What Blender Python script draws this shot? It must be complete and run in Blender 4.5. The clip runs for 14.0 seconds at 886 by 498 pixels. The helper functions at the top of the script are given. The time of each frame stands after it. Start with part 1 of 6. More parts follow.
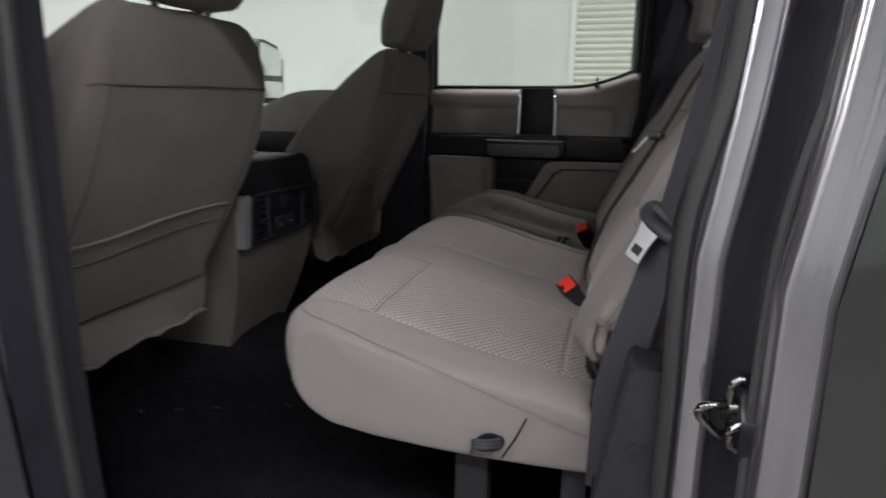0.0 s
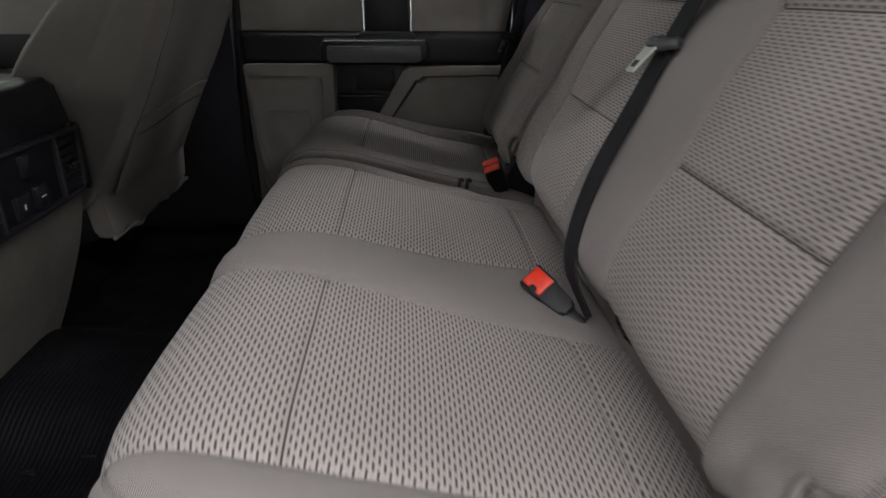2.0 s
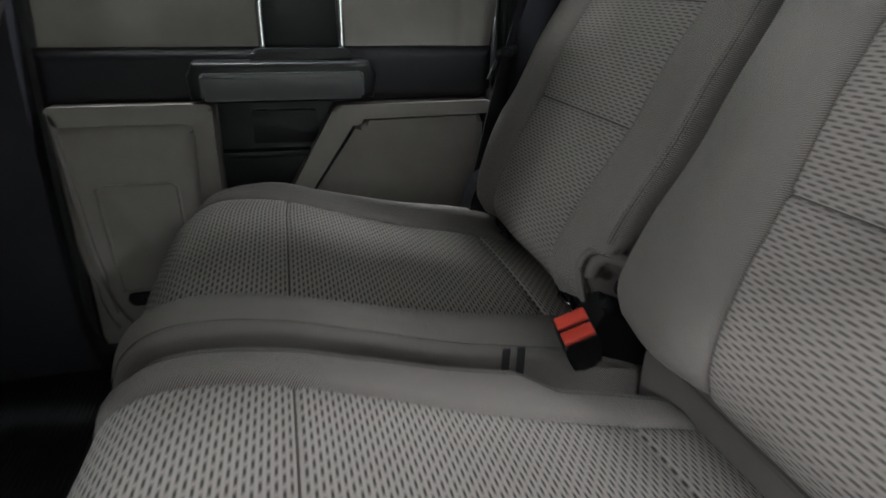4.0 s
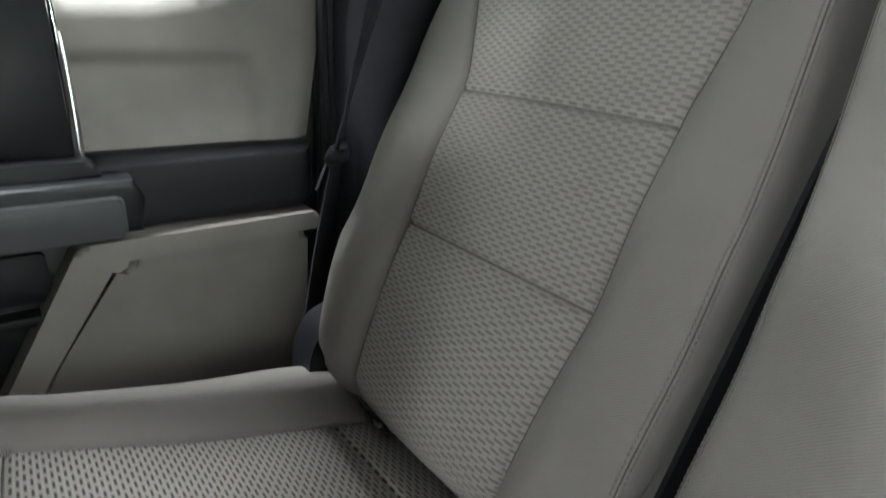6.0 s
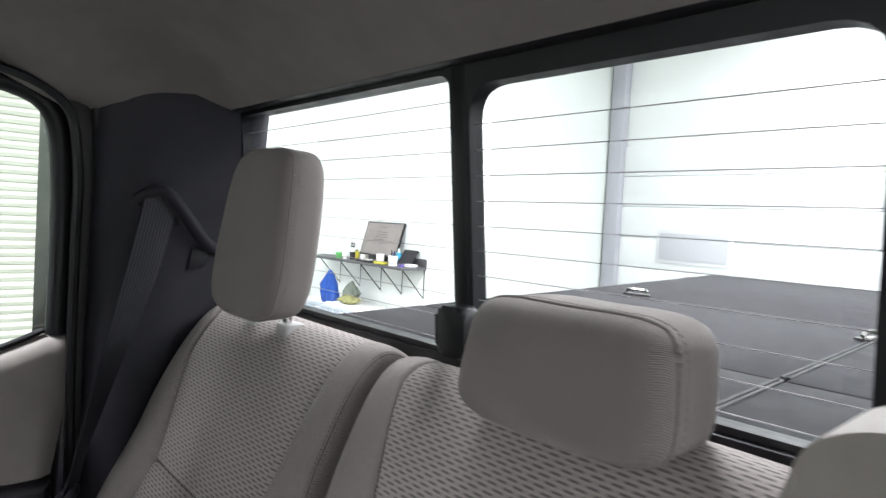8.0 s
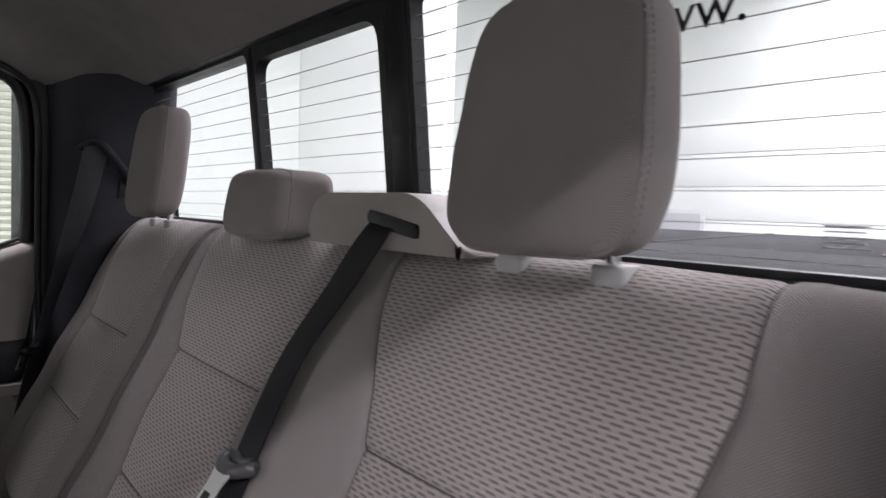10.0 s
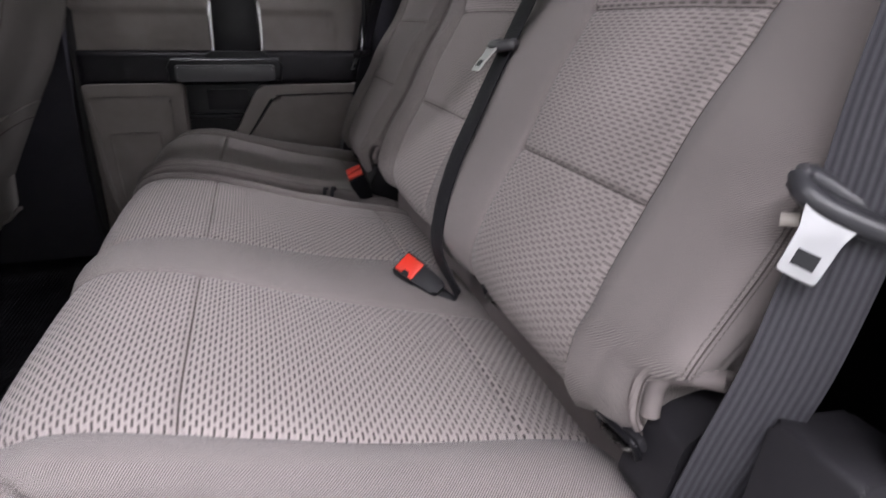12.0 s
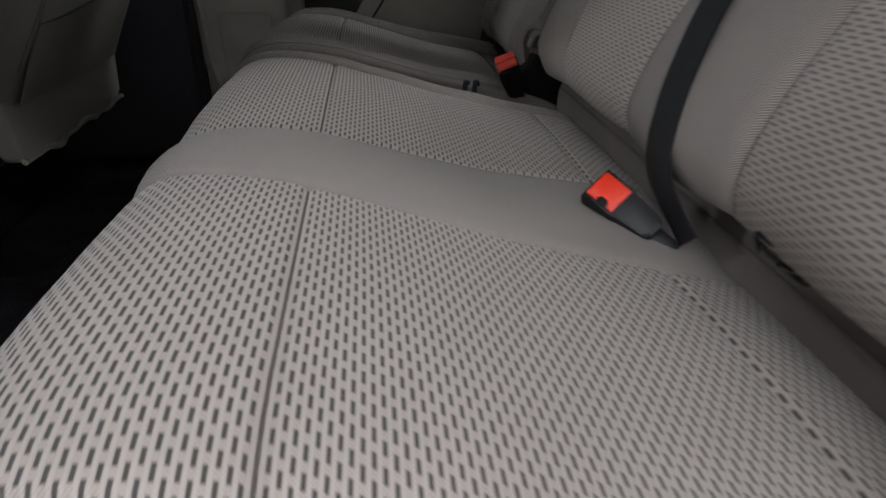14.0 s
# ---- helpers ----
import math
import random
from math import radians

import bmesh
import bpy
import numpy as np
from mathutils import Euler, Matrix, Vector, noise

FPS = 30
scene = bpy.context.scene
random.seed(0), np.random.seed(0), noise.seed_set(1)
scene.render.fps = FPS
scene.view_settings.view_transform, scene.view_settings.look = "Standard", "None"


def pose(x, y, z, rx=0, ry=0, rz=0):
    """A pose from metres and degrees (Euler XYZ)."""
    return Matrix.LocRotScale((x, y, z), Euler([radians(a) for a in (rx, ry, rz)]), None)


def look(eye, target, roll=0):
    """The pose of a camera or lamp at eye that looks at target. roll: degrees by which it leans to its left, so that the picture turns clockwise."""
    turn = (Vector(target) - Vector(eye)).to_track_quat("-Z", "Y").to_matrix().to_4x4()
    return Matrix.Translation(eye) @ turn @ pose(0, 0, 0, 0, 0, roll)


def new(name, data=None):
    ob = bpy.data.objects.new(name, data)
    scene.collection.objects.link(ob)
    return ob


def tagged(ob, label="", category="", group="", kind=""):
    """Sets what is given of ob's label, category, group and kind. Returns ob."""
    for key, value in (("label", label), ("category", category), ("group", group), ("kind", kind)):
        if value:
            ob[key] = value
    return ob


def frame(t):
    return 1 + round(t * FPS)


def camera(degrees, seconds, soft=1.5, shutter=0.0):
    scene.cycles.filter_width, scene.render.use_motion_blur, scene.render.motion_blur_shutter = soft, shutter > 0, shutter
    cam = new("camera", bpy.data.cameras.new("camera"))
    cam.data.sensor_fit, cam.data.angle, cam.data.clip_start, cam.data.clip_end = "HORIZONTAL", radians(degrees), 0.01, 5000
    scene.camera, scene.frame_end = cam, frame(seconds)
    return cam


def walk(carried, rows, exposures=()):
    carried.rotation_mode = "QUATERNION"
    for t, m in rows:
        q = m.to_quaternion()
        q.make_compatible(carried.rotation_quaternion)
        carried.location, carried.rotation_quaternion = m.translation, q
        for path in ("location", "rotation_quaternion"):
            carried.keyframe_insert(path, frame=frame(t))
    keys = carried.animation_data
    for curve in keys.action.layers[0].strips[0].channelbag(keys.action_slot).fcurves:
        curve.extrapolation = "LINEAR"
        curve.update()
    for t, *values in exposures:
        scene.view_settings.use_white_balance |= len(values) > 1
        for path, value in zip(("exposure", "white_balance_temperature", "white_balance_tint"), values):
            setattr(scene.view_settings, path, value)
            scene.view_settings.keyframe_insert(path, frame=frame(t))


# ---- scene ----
cam = camera(70.9, 14.0, shutter=0.4)
EXPOSURES = [(0.0, -1.29, 6600, 13), (0.8, -1.15, 6600, 13), (1.5, -1.08, 6650, 12), (3.0, -0.80, 6500, 7), (5.5, 0.53, 6350, -1), (6.0, 0.73, 6350, -1), (6.5, 0.9, 6400, 1), (7.5, 0.70, 6400, 7), (8.0, -0.05, 6400, 10), (8.2, -0.18, 6400, 11), (10.3, -0.70, 6500, 22), (10.5, -0.57, 6480, 23), (11.5, -0.37, 6450, 22), (12.6, -0.58, 6470, 17), (13.2, -0.70, 6450, 12), (14.0, -0.98, 6500, 8)]
PATH = [
    (0, (0.486, -1.485, 0.757), (-0.042, 0.388, 0.295), 0.6),
    (0.2, (0.474, -1.433, 0.748), (0.076, 0.467, 0.267), 0.6),
    (0.5, (0.437, -1.352, 0.729), (0.179, 0.561, 0.204), 0.8),
    (0.8, (0.374, -1.288, 0.714), (0.227, 0.619, 0.131), 0.9),
    (1, (0.346, -1.264, 0.726), (0.263, 0.626, 0.078), 0.7),
    (1.2, (0.316, -1.236, 0.724), (0.302, 0.643, 0.039), 0.8),
    (1.5, (0.28, -1.174, 0.732), (0.339, 0.685, -0.005), 0.7),
    (2, (0.233, -0.999, 0.764), (0.339, 0.838, -0.021), 0.4),
    (2.5, (0.188, -0.816, 0.765), (0.324, 1.014, -0.03), 0.4),
    (3, (0.14, -0.66, 0.766), (0.364, 1.152, -0.05), 0.6),
    (5.3, (0.171, 0.068, 0.67), (1.006, 1.765, 0.02), 1.3),
    (5.5, (0.185, 0.074, 0.69), (1.094, 1.732, 0.037), 1.6),
    (6, (0.176, 0.077, 0.79), (1.282, 1.599, 0.109), 2.4),
    (6.2, (0.21, 0.065, 0.831), (1.301, 1.613, 0.188), 2.0),
    (6.5, (0.239, 0.043, 0.889), (1.389, 1.595, 0.369), 2.2),
    (6.8, (0.243, 0.006, 0.953), (1.491, 1.52, 0.566), 3.3),
    (7, (0.261, -0.025, 0.981), (1.526, 1.495, 0.679), 3.2),
    (7.5, (0.29, -0.125, 1.039), (1.602, 1.375, 0.872), 3.4),
    (8, (0.313, -0.246, 1.072), (1.656, 1.233, 0.979), 3.0),
    (10.3, (0.277, -0.886, 0.951), (1.594, 0.613, 0.813), 1.6),
    (10.5, (0.269, -0.926, 0.941), (1.512, 0.627, 0.731), 1.0),
    (11, (0.227, -0.975, 0.869), (1.267, 0.686, 0.469), 1.1),
    (11.2, (0.223, -1.001, 0.839), (1.164, 0.698, 0.36), 1.3),
    (11.5, (0.218, -1.025, 0.791), (1.001, 0.717, 0.197), 1.4),
    (12, (0.212, -1.06, 0.731), (0.752, 0.736, 0.038), 0.9),
    (12.5, (0.211, -1.072, 0.7), (0.572, 0.737, -0.073), 1.1),
    (13, (0.222, -1.067, 0.703), (0.479, 0.717, -0.164), 0.9),
    (13.5, (0.221, -0.968, 0.683), (0.438, 0.804, -0.219), 0.8),
    (13.6, (0.219, -0.924, 0.67), (0.424, 0.842, -0.245), 0.6),
    (14, (0.184, -0.788, 0.627), (0.393, 0.968, -0.308), 0.9),
]
walk(cam, [(t, look(eye, target, roll)) for t, eye, target, roll in PATH], EXPOSURES)
LAMP_W = 300.0
from mathutils.bvhtree import BVHTree

# ---- light ----
world = bpy.data.worlds.new("world")
scene.world = world
world.use_nodes = True
world.node_tree.nodes["Background"].inputs["Color"].default_value = (0.9, 0.95, 1.0, 1)
world.node_tree.nodes["Background"].inputs["Strength"].default_value = 0.15


def ceiling_lamp(x, y, z, sx, sy, watts):
    data = bpy.data.lights.new("ceiling_lamp", "AREA")
    data.shape, data.size, data.size_y, data.energy = "RECTANGLE", sx, sy, watts
    data.color = (0.95, 0.975, 1.0)
    ob = new("ceiling_lamp", data)
    ob.matrix_world = pose(x, y, z)
    return ob


for lx, ly, lz, wide, share in ((-8.2, -2.7, 3.2, 0.7, 2.3), (-8.2, 1.4, 3.2, 0.7, 2.3), (-0.9, -3.28, 3.2, 0.2, 0.78), (2.2, -3.28, 3.2, 0.2, 1.25),
                                (-0.9, -2.33, 3.2, 0.42, 0.22), (2.2, -2.33, 3.2, 0.42, 0.32), (-1.4, 1.4, 4.6, 0.7, 2.6), (3.4, 1.4, 4.6, 0.7, 2.2),
                                (8.2, -2.7, 4.6, 0.7, 1.5), (8.2, 1.4, 4.6, 0.7, 1.1)):
    ceiling_lamp(lx, ly, lz, 2.6, wide, LAMP_W * share)

# ---- materials ----


class Nodes:
    """A small writer of node trees."""

    def __init__(self, name):
        self.mat = bpy.data.materials.new(name)
        self.mat.use_nodes = True
        self.tree = self.mat.node_tree
        self.bsdf = self.tree.nodes["Principled BSDF"]

    def add(self, kind, **props):
        node = self.tree.nodes.new(kind)
        for key, value in props.items():
            setattr(node, key, value)
        return node

    def put(self, value, socket):
        if isinstance(value, bpy.types.NodeSocket):
            self.tree.links.new(value, socket)
        elif isinstance(value, tuple) and len(value) == 3 and socket.type == "RGBA":
            socket.default_value = (*value, 1)
        else:
            socket.default_value = value

    def math(self, op, a, b=0.0, c=0.0):
        node = self.add("ShaderNodeMath", operation=op)
        for value, socket in zip((a, b, c), node.inputs):
            self.put(value, socket)
        return node.outputs[0]

    def mix(self, f, a, b):
        node = self.add("ShaderNodeMix", data_type="RGBA")
        self.put(f, node.inputs[0])
        self.put(a, node.inputs[6])
        self.put(b, node.inputs[7])
        return node.outputs[2]

    def uv(self):
        return self.add("ShaderNodeUVMap").outputs[0]

    def obj(self):
        return self.add("ShaderNodeTexCoord").outputs["Object"]

    def split(self, vec):
        node = self.add("ShaderNodeSeparateXYZ")
        self.put(vec, node.inputs[0])
        return node.outputs

    def noise(self, vec, scale, detail=3.0, rough=0.6):
        node = self.add("ShaderNodeTexNoise")
        self.put(vec, node.inputs["Vector"])
        node.inputs["Scale"].default_value = scale
        node.inputs["Detail"].default_value = detail
        node.inputs["Roughness"].default_value = rough
        return node.outputs[0]

    def ramp(self, value, lo, hi, a=0.0, b=1.0):
        node = self.add("ShaderNodeMapRange", interpolation_type="SMOOTHSTEP")
        for v, s in zip((value, lo, hi, a, b), node.inputs):
            self.put(v, s)
        return node.outputs[0]

    def bump(self, height, strength, distance):
        node = self.add("ShaderNodeBump")
        node.inputs["Strength"].default_value = strength
        node.inputs["Distance"].default_value = distance
        self.put(height, node.inputs["Height"])
        self.put(node.outputs[0], self.bsdf.inputs["Normal"])

    def done(self, color=None, rough=None, metal=None, **more):
        if color is not None:
            self.put(color, self.bsdf.inputs["Base Color"])
        if rough is not None:
            self.put(rough, self.bsdf.inputs["Roughness"])
        if metal is not None:
            self.put(metal, self.bsdf.inputs["Metallic"])
        for key, value in more.items():
            self.put(value, self.bsdf.inputs[key.replace("_", " ")])
        return self.mat


def scaled(c, k):
    return tuple(v * k for v in c)


def twill(n, uv, pitch):
    """Height of a fine diagonal weave."""
    u, v, _ = n.split(uv)
    a = n.math("SINE", n.math("MULTIPLY", n.math("ADD", u, n.math("MULTIPLY", v, 0.8)), 6.2832 / pitch))
    b = n.math("SINE", n.math("MULTIPLY", n.math("SUBTRACT", u, n.math("MULTIPLY", v, 0.9)), 6.2832 / (pitch * 1.08)))
    return n.math("MULTIPLY_ADD", n.math("ADD", a, n.math("MULTIPLY", b, 0.55)), 0.32, 0.5)


def fabric(name, tint, dashes=0.0, pitch=0.0023, depth=0.92, spacing=0.0048, length=0.0146):
    n = Nodes(name)
    uv = n.uv()
    weave = twill(n, uv, pitch)
    cloud = n.noise(n.obj(), 5.0, 4.0)
    fuzz = n.noise(n.obj(), 900.0, 2.0)
    color = n.mix(n.ramp(cloud, 0.3, 0.7), scaled(tint, 0.90), scaled(tint, 1.08))
    color = n.mix(n.ramp(weave, 0.15, 0.85), n.mix(0.5, color, scaled(tint, 1.15)), n.mix(0.22 if dashes else depth, color, scaled(tint, 0.25)))
    color = n.mix(n.math("MULTIPLY", fuzz, 0.18), color, scaled(tint, 1.5))
    height = weave
    if dashes:
        u, v, _ = n.split(uv)
        row = n.math("DIVIDE", u, spacing)
        odd = n.math("MULTIPLY", n.math("MODULO", n.math("FLOOR", n.math("ADD", row, 400.0)), 2.0), 0.5)
        wob = n.math("MULTIPLY", n.noise(uv, 60.0, 1.0), 0.12)
        fv = n.math("FRACT", n.math("ADD", n.math("ADD", n.math("DIVIDE", v, length), odd), n.math("ADD", wob, 40.0)))
        fu = n.math("FRACT", n.math("ADD", row, 400.0))
        along = n.ramp(n.math("ABSOLUTE", n.math("SUBTRACT", fv, 0.5)), 0.27, 0.33, 1.0, 0.0)
        across = n.ramp(n.math("ABSOLUTE", n.math("SUBTRACT", fu, 0.5)), 0.11, 0.31, 1.0, 0.0)
        dash = n.math("MULTIPLY", along, across)
        ridge = n.ramp(n.math("ABSOLUTE", n.math("SUBTRACT", fu, 0.5)), 0.2, 0.5, 0.0, 1.0)
        color = n.mix(n.math("MULTIPLY", ridge, 0.35), n.mix(0.12, color, scaled(tint, 0.3)), scaled(tint, 1.35))
        color = n.mix(n.math("MULTIPLY", dash, dashes), color, scaled(tint, 0.09))
        height = n.math("ADD", n.math("MULTIPLY", weave, 0.12), n.math("SUBTRACT", 1.0, dash))
        n.bump(height, 0.5, 0.0012)
    else:
        n.bump(height, 0.7, 0.0008)
    return n.done(color, 0.92, Sheen_Weight=0.12, Sheen_Roughness=0.5, Specular_IOR_Level=0.25)


def plastic(name, tint, rough=0.55, grain=700.0, bump=0.25, spec=0.4, var=0.12):
    n = Nodes(name)
    o = n.obj()
    g = n.noise(o, grain, 2.0)
    c = n.noise(o, 6.0, 4.0)
    color = n.mix(n.ramp(c, 0.3, 0.7), scaled(tint, 1 - var), scaled(tint, 1 + var))
    n.bump(g, bump, 0.0006)
    r = n.ramp(n.noise(o, 30.0, 3.0), 0.3, 0.7, rough - 0.06, rough + 0.06)
    return n.done(color, r, Specular_IOR_Level=spec)


def ribbed_mat():
    """Black rubber with fine ribs across the cab and scuffs."""
    n = Nodes("black_rubber_floor")
    o = n.obj()
    x, _, _ = n.split(o)
    rib = n.math("SINE", n.math("MULTIPLY", x, 6.2832 / 0.0085))
    scuff = n.noise(o, 14.0, 5.0)
    n.bump(n.math("ADD", n.math("MULTIPLY", rib, 0.5), n.noise(o, 300.0, 2.0)), 0.6, 0.0012)
    color = n.mix(n.ramp(scuff, 0.45, 0.75), (0.004, 0.004, 0.0055), (0.011, 0.010, 0.012))
    return n.done(color, n.ramp(scuff, 0.3, 0.7, 0.62, 0.48), Specular_IOR_Level=0.22)


def metal(name, tint, rough):
    n = Nodes(name)
    o = n.obj()
    r = n.ramp(n.noise(o, 80.0, 3.0), 0.3, 0.7, max(rough - 0.05, 0.02), rough + 0.07)
    c = n.mix(n.noise(o, 40.0, 3.0), scaled(tint, 0.9), tint)
    return n.done(c, r, 1.0)


TAUPE = (0.275, 0.241, 0.234)
M = {}
M["seat_plain"] = fabric("seat_cloth_plain", TAUPE)
M["seat_dash"] = fabric("seat_cloth_woven_dashes", scaled(TAUPE, 1.16), 0.90)
M["back_dash"] = fabric("seat_back_cloth_woven_dashes", scaled(TAUPE, 1.12), 0.62, spacing=0.0041, length=0.0162)
M["seat_back"] = fabric("front_seat_back_cloth", (0.152, 0.135, 0.124), pitch=0.0022, depth=0.4)
# the seat cloth's taupe, darkened for the shade inside the cover's notches
M["piping"] = plastic("shaded_piping_cloth", scaled(TAUPE, 0.74), 0.92, 1300, 0.8, 0.1)
M["headrest_cloth"] = fabric("headrest_cloth_fine", scaled(TAUPE, 0.74), pitch=0.0019, depth=0.16)
M["stitch"] = plastic("dark_stitching", (0.095, 0.082, 0.078), 0.9, 1500, 0.4, 0.1)
M["trim"] = plastic("taupe_trim_plastic", (0.262, 0.234, 0.220), 0.6, 900, 0.3)
M["console"] = plastic("console_taupe_plastic", (0.135, 0.121, 0.108), 0.55, 900, 0.3)
M["trim_dark"] = plastic("dark_blue_grey_trim", (0.022, 0.021, 0.028), 0.62, 900, 0.3, 0.25)
M["black"] = plastic("black_plastic", (0.007, 0.007, 0.009), 0.42, 900, 0.2, 0.3)
M["grey_plastic"] = plastic("grey_plastic", (0.018, 0.017, 0.020), 0.6, 900, 0.3, 0.25)
M["band"] = plastic("black_door_band", (0.0115, 0.0105, 0.0145), 0.5, 600, 0.45, 0.35)
M["rubber"] = plastic("rubber_seal", (0.030, 0.029, 0.030), 0.6, 300, 0.2)
M["mat"] = ribbed_mat()
M["stud"] = plastic("polished_rubber_stud", (0.012, 0.012, 0.014), 0.24, 900, 0.1, 0.5)
# near-black fill for the bench splits: their shade put into colour
M["carpet"] = plastic("dark_gap_fill", (0.016, 0.015, 0.017), 0.95, 1200, 1.0, 0.1)
M["headliner"] = plastic("grey_headliner_cloth", (0.19, 0.175, 0.168), 0.95, 700, 0.5, 0.1)
M["paint"] = Nodes("metallic_grey_paint").done((0.30, 0.29, 0.315), 0.20, 0.85, Coat_Weight=0.8, Coat_Roughness=0.04)
# same body paint, darkened in place of the dim surroundings it reflects
M["paint_dimmed"] = Nodes("dimmed_outer_paint").done((0.012, 0.012, 0.013), 0.3, 0.3, Coat_Weight=0.9, Coat_Roughness=0.04)
M["chrome"] = metal("chrome", (0.85, 0.85, 0.86), 0.08)
M["steel"] = metal("bright_steel", (0.75, 0.75, 0.77), 0.22)
M["dark_steel"] = metal("dark_steel", (0.16, 0.155, 0.15), 0.28)
M["satin"] = metal("satin_grey_metal", (0.27, 0.265, 0.27), 0.36)
M["tongue"] = metal("plated_steel", (0.40, 0.40, 0.41), 0.34)
# tongue steel again, lightened for the reflection the middle tongue should show
M["lit_plate"] = metal("brightened_tongue_steel", (0.80, 0.80, 0.80), 0.5)
M["grip"] = plastic("satin_grey_grip", (0.055, 0.054, 0.058), 0.36, 900, 0.05, 0.5)
M["silver"] = plastic("silver_paint", (0.19, 0.186, 0.19), 0.35, 900, 0.05, 0.6)
M["thread"] = plastic("taupe_thread", scaled(TAUPE, 0.62), 0.9, 1500, 0.4, 0.1)
M["red"] = plastic("red_plastic", (0.72, 0.035, 0.015), 0.4, 900, 0.1)
M["dull_red"] = plastic("dull_red_plastic", (0.62, 0.06, 0.04), 0.45, 900, 0.1)
M["white_plastic"] = plastic("white_plastic", (0.75, 0.74, 0.72), 0.5)
M["ribs"] = plastic("pale_warm_plastic", (0.5, 0.46, 0.42), 0.5)


def webbing(name, low, high, rib_share):
    """Woven belt: lengthwise ribs crossed by a fine herringbone, plain selvedges."""
    n = Nodes(name)
    uv = n.uv()
    u, v, _ = n.split(uv)
    rib = n.math("SINE", n.math("MULTIPLY", v, 6.2832 / 0.0048))
    slant = n.math("ABSOLUTE", n.math("SUBTRACT", n.math("FRACT", n.math("DIVIDE", v, 0.0048)), 0.5))
    fine = n.math("SINE", n.math("MULTIPLY", n.math("ADD", u, n.math("MULTIPLY", slant, 0.006)), 6.2832 / 0.0019))
    fleck = n.noise(uv, 1400.0, 2.0)
    h = n.math("MULTIPLY_ADD", rib, rib_share, n.math("MULTIPLY_ADD", fine, 0.40, n.math("MULTIPLY", n.math("SUBTRACT", fleck, 0.5), 1.2)))
    c = n.mix(n.ramp(h, -0.8, 0.9), low, high)
    n.bump(h, 0.4, 0.0007)
    return n.done(c, 0.6, Specular_IOR_Level=0.22)


M["belt"] = webbing("belt_webbing", (0.014, 0.014, 0.017), (0.072, 0.070, 0.081), 0.28)
M["belt_dark"] = webbing("dark_belt_webbing", (0.005, 0.005, 0.007), (0.020, 0.020, 0.023), 0.12)


def wall_paint(name, tint):
    n = Nodes(name)
    o = n.obj()
    c = n.mix(n.ramp(n.noise(o, 0.9, 5.0), 0.3, 0.7), scaled(tint, 0.93), tint)
    n.bump(n.noise(o, 60.0, 3.0), 0.1, 0.002)
    return n.done(c, 0.6)


M["wall"] = wall_paint("white_wall_paint", (0.80, 0.82, 0.80))
M["wall_side"] = wall_paint("pale_green_grey_wall_paint", (0.73, 0.76, 0.73))
M["rollup"] = wall_paint("cream_door_paint", (0.76, 0.76, 0.71))
M["white"] = wall_paint("white_door_paint", (0.82, 0.83, 0.83))
M["concrete"] = plastic("garage_concrete", (0.20, 0.195, 0.185), 0.5, 40, 0.3)
M["cover"] = plastic("black_vinyl_cover", (0.020, 0.019, 0.022), 0.8, 500, 0.4, 0.15)


def glass(name, tint):
    n = Nodes(name)
    mat = n.mat
    tree = n.tree
    tree.nodes.remove(n.bsdf)
    clear = tree.nodes.new("ShaderNodeBsdfTransparent")
    clear.inputs[0].default_value = (*tint, 1)
    gloss = tree.nodes.new("ShaderNodeBsdfGlossy")
    gloss.inputs["Roughness"].default_value = 0.02
    edge = tree.nodes.new("ShaderNodeLayerWeight")
    edge.inputs[0].default_value = 0.3
    power = tree.nodes.new("ShaderNodeMath")
    power.operation = "POWER"
    tree.links.new(edge.outputs["Facing"], power.inputs[0])
    power.inputs[1].default_value = 3.0
    fres = tree.nodes.new("ShaderNodeMath")
    fres.operation = "MULTIPLY_ADD"
    tree.links.new(power.outputs[0], fres.inputs[0])
    fres.inputs[1].default_value, fres.inputs[2].default_value = 0.5, 0.04
    mixer = tree.nodes.new("ShaderNodeMixShader")
    tree.links.new(fres.outputs[0], mixer.inputs[0])
    tree.links.new(clear.outputs[0], mixer.inputs[1])
    tree.links.new(gloss.outputs[0], mixer.inputs[2])
    tree.links.new(mixer.outputs[0], tree.nodes["Material Output"].inputs[0])
    return mat


M["glass"] = glass("tinted_side_glass", (0.56, 0.60, 0.54))
M["glass_clear"] = glass("clear_side_glass", (0.88, 0.91, 0.89))
M["glass_rear"] = glass("rear_glass", (0.86, 0.88, 0.88))

# ---- mesh builders ----


def finish(bm, smooth=True, recalc=True):
    if recalc:
        bmesh.ops.recalc_face_normals(bm, faces=bm.faces)
    for f in bm.faces:
        f.smooth = smooth
    return bm


def part(name, bm, material, parent=None, label="", sharp=40.0, m=None):
    if m is not None:
        bm.transform(m)
    mesh = bpy.data.meshes.new(name)
    bm.to_mesh(mesh)
    bm.free()
    mesh.materials.append(material)
    if sharp:
        mesh.set_sharp_from_angle(angle=radians(sharp))
    ob = new(name, mesh)
    if parent is not None:
        ob.parent = parent
        ob.matrix_parent_inverse = parent.matrix_basis.inverted()
    return tagged(ob, label)


def thing(name, label, category, group="", kind="", at=(0, 0, 0)):
    ob = new(name)
    ob.empty_display_size = 0.05
    ob.matrix_basis = Matrix.Translation(at)
    return tagged(ob, label, category, group, kind)


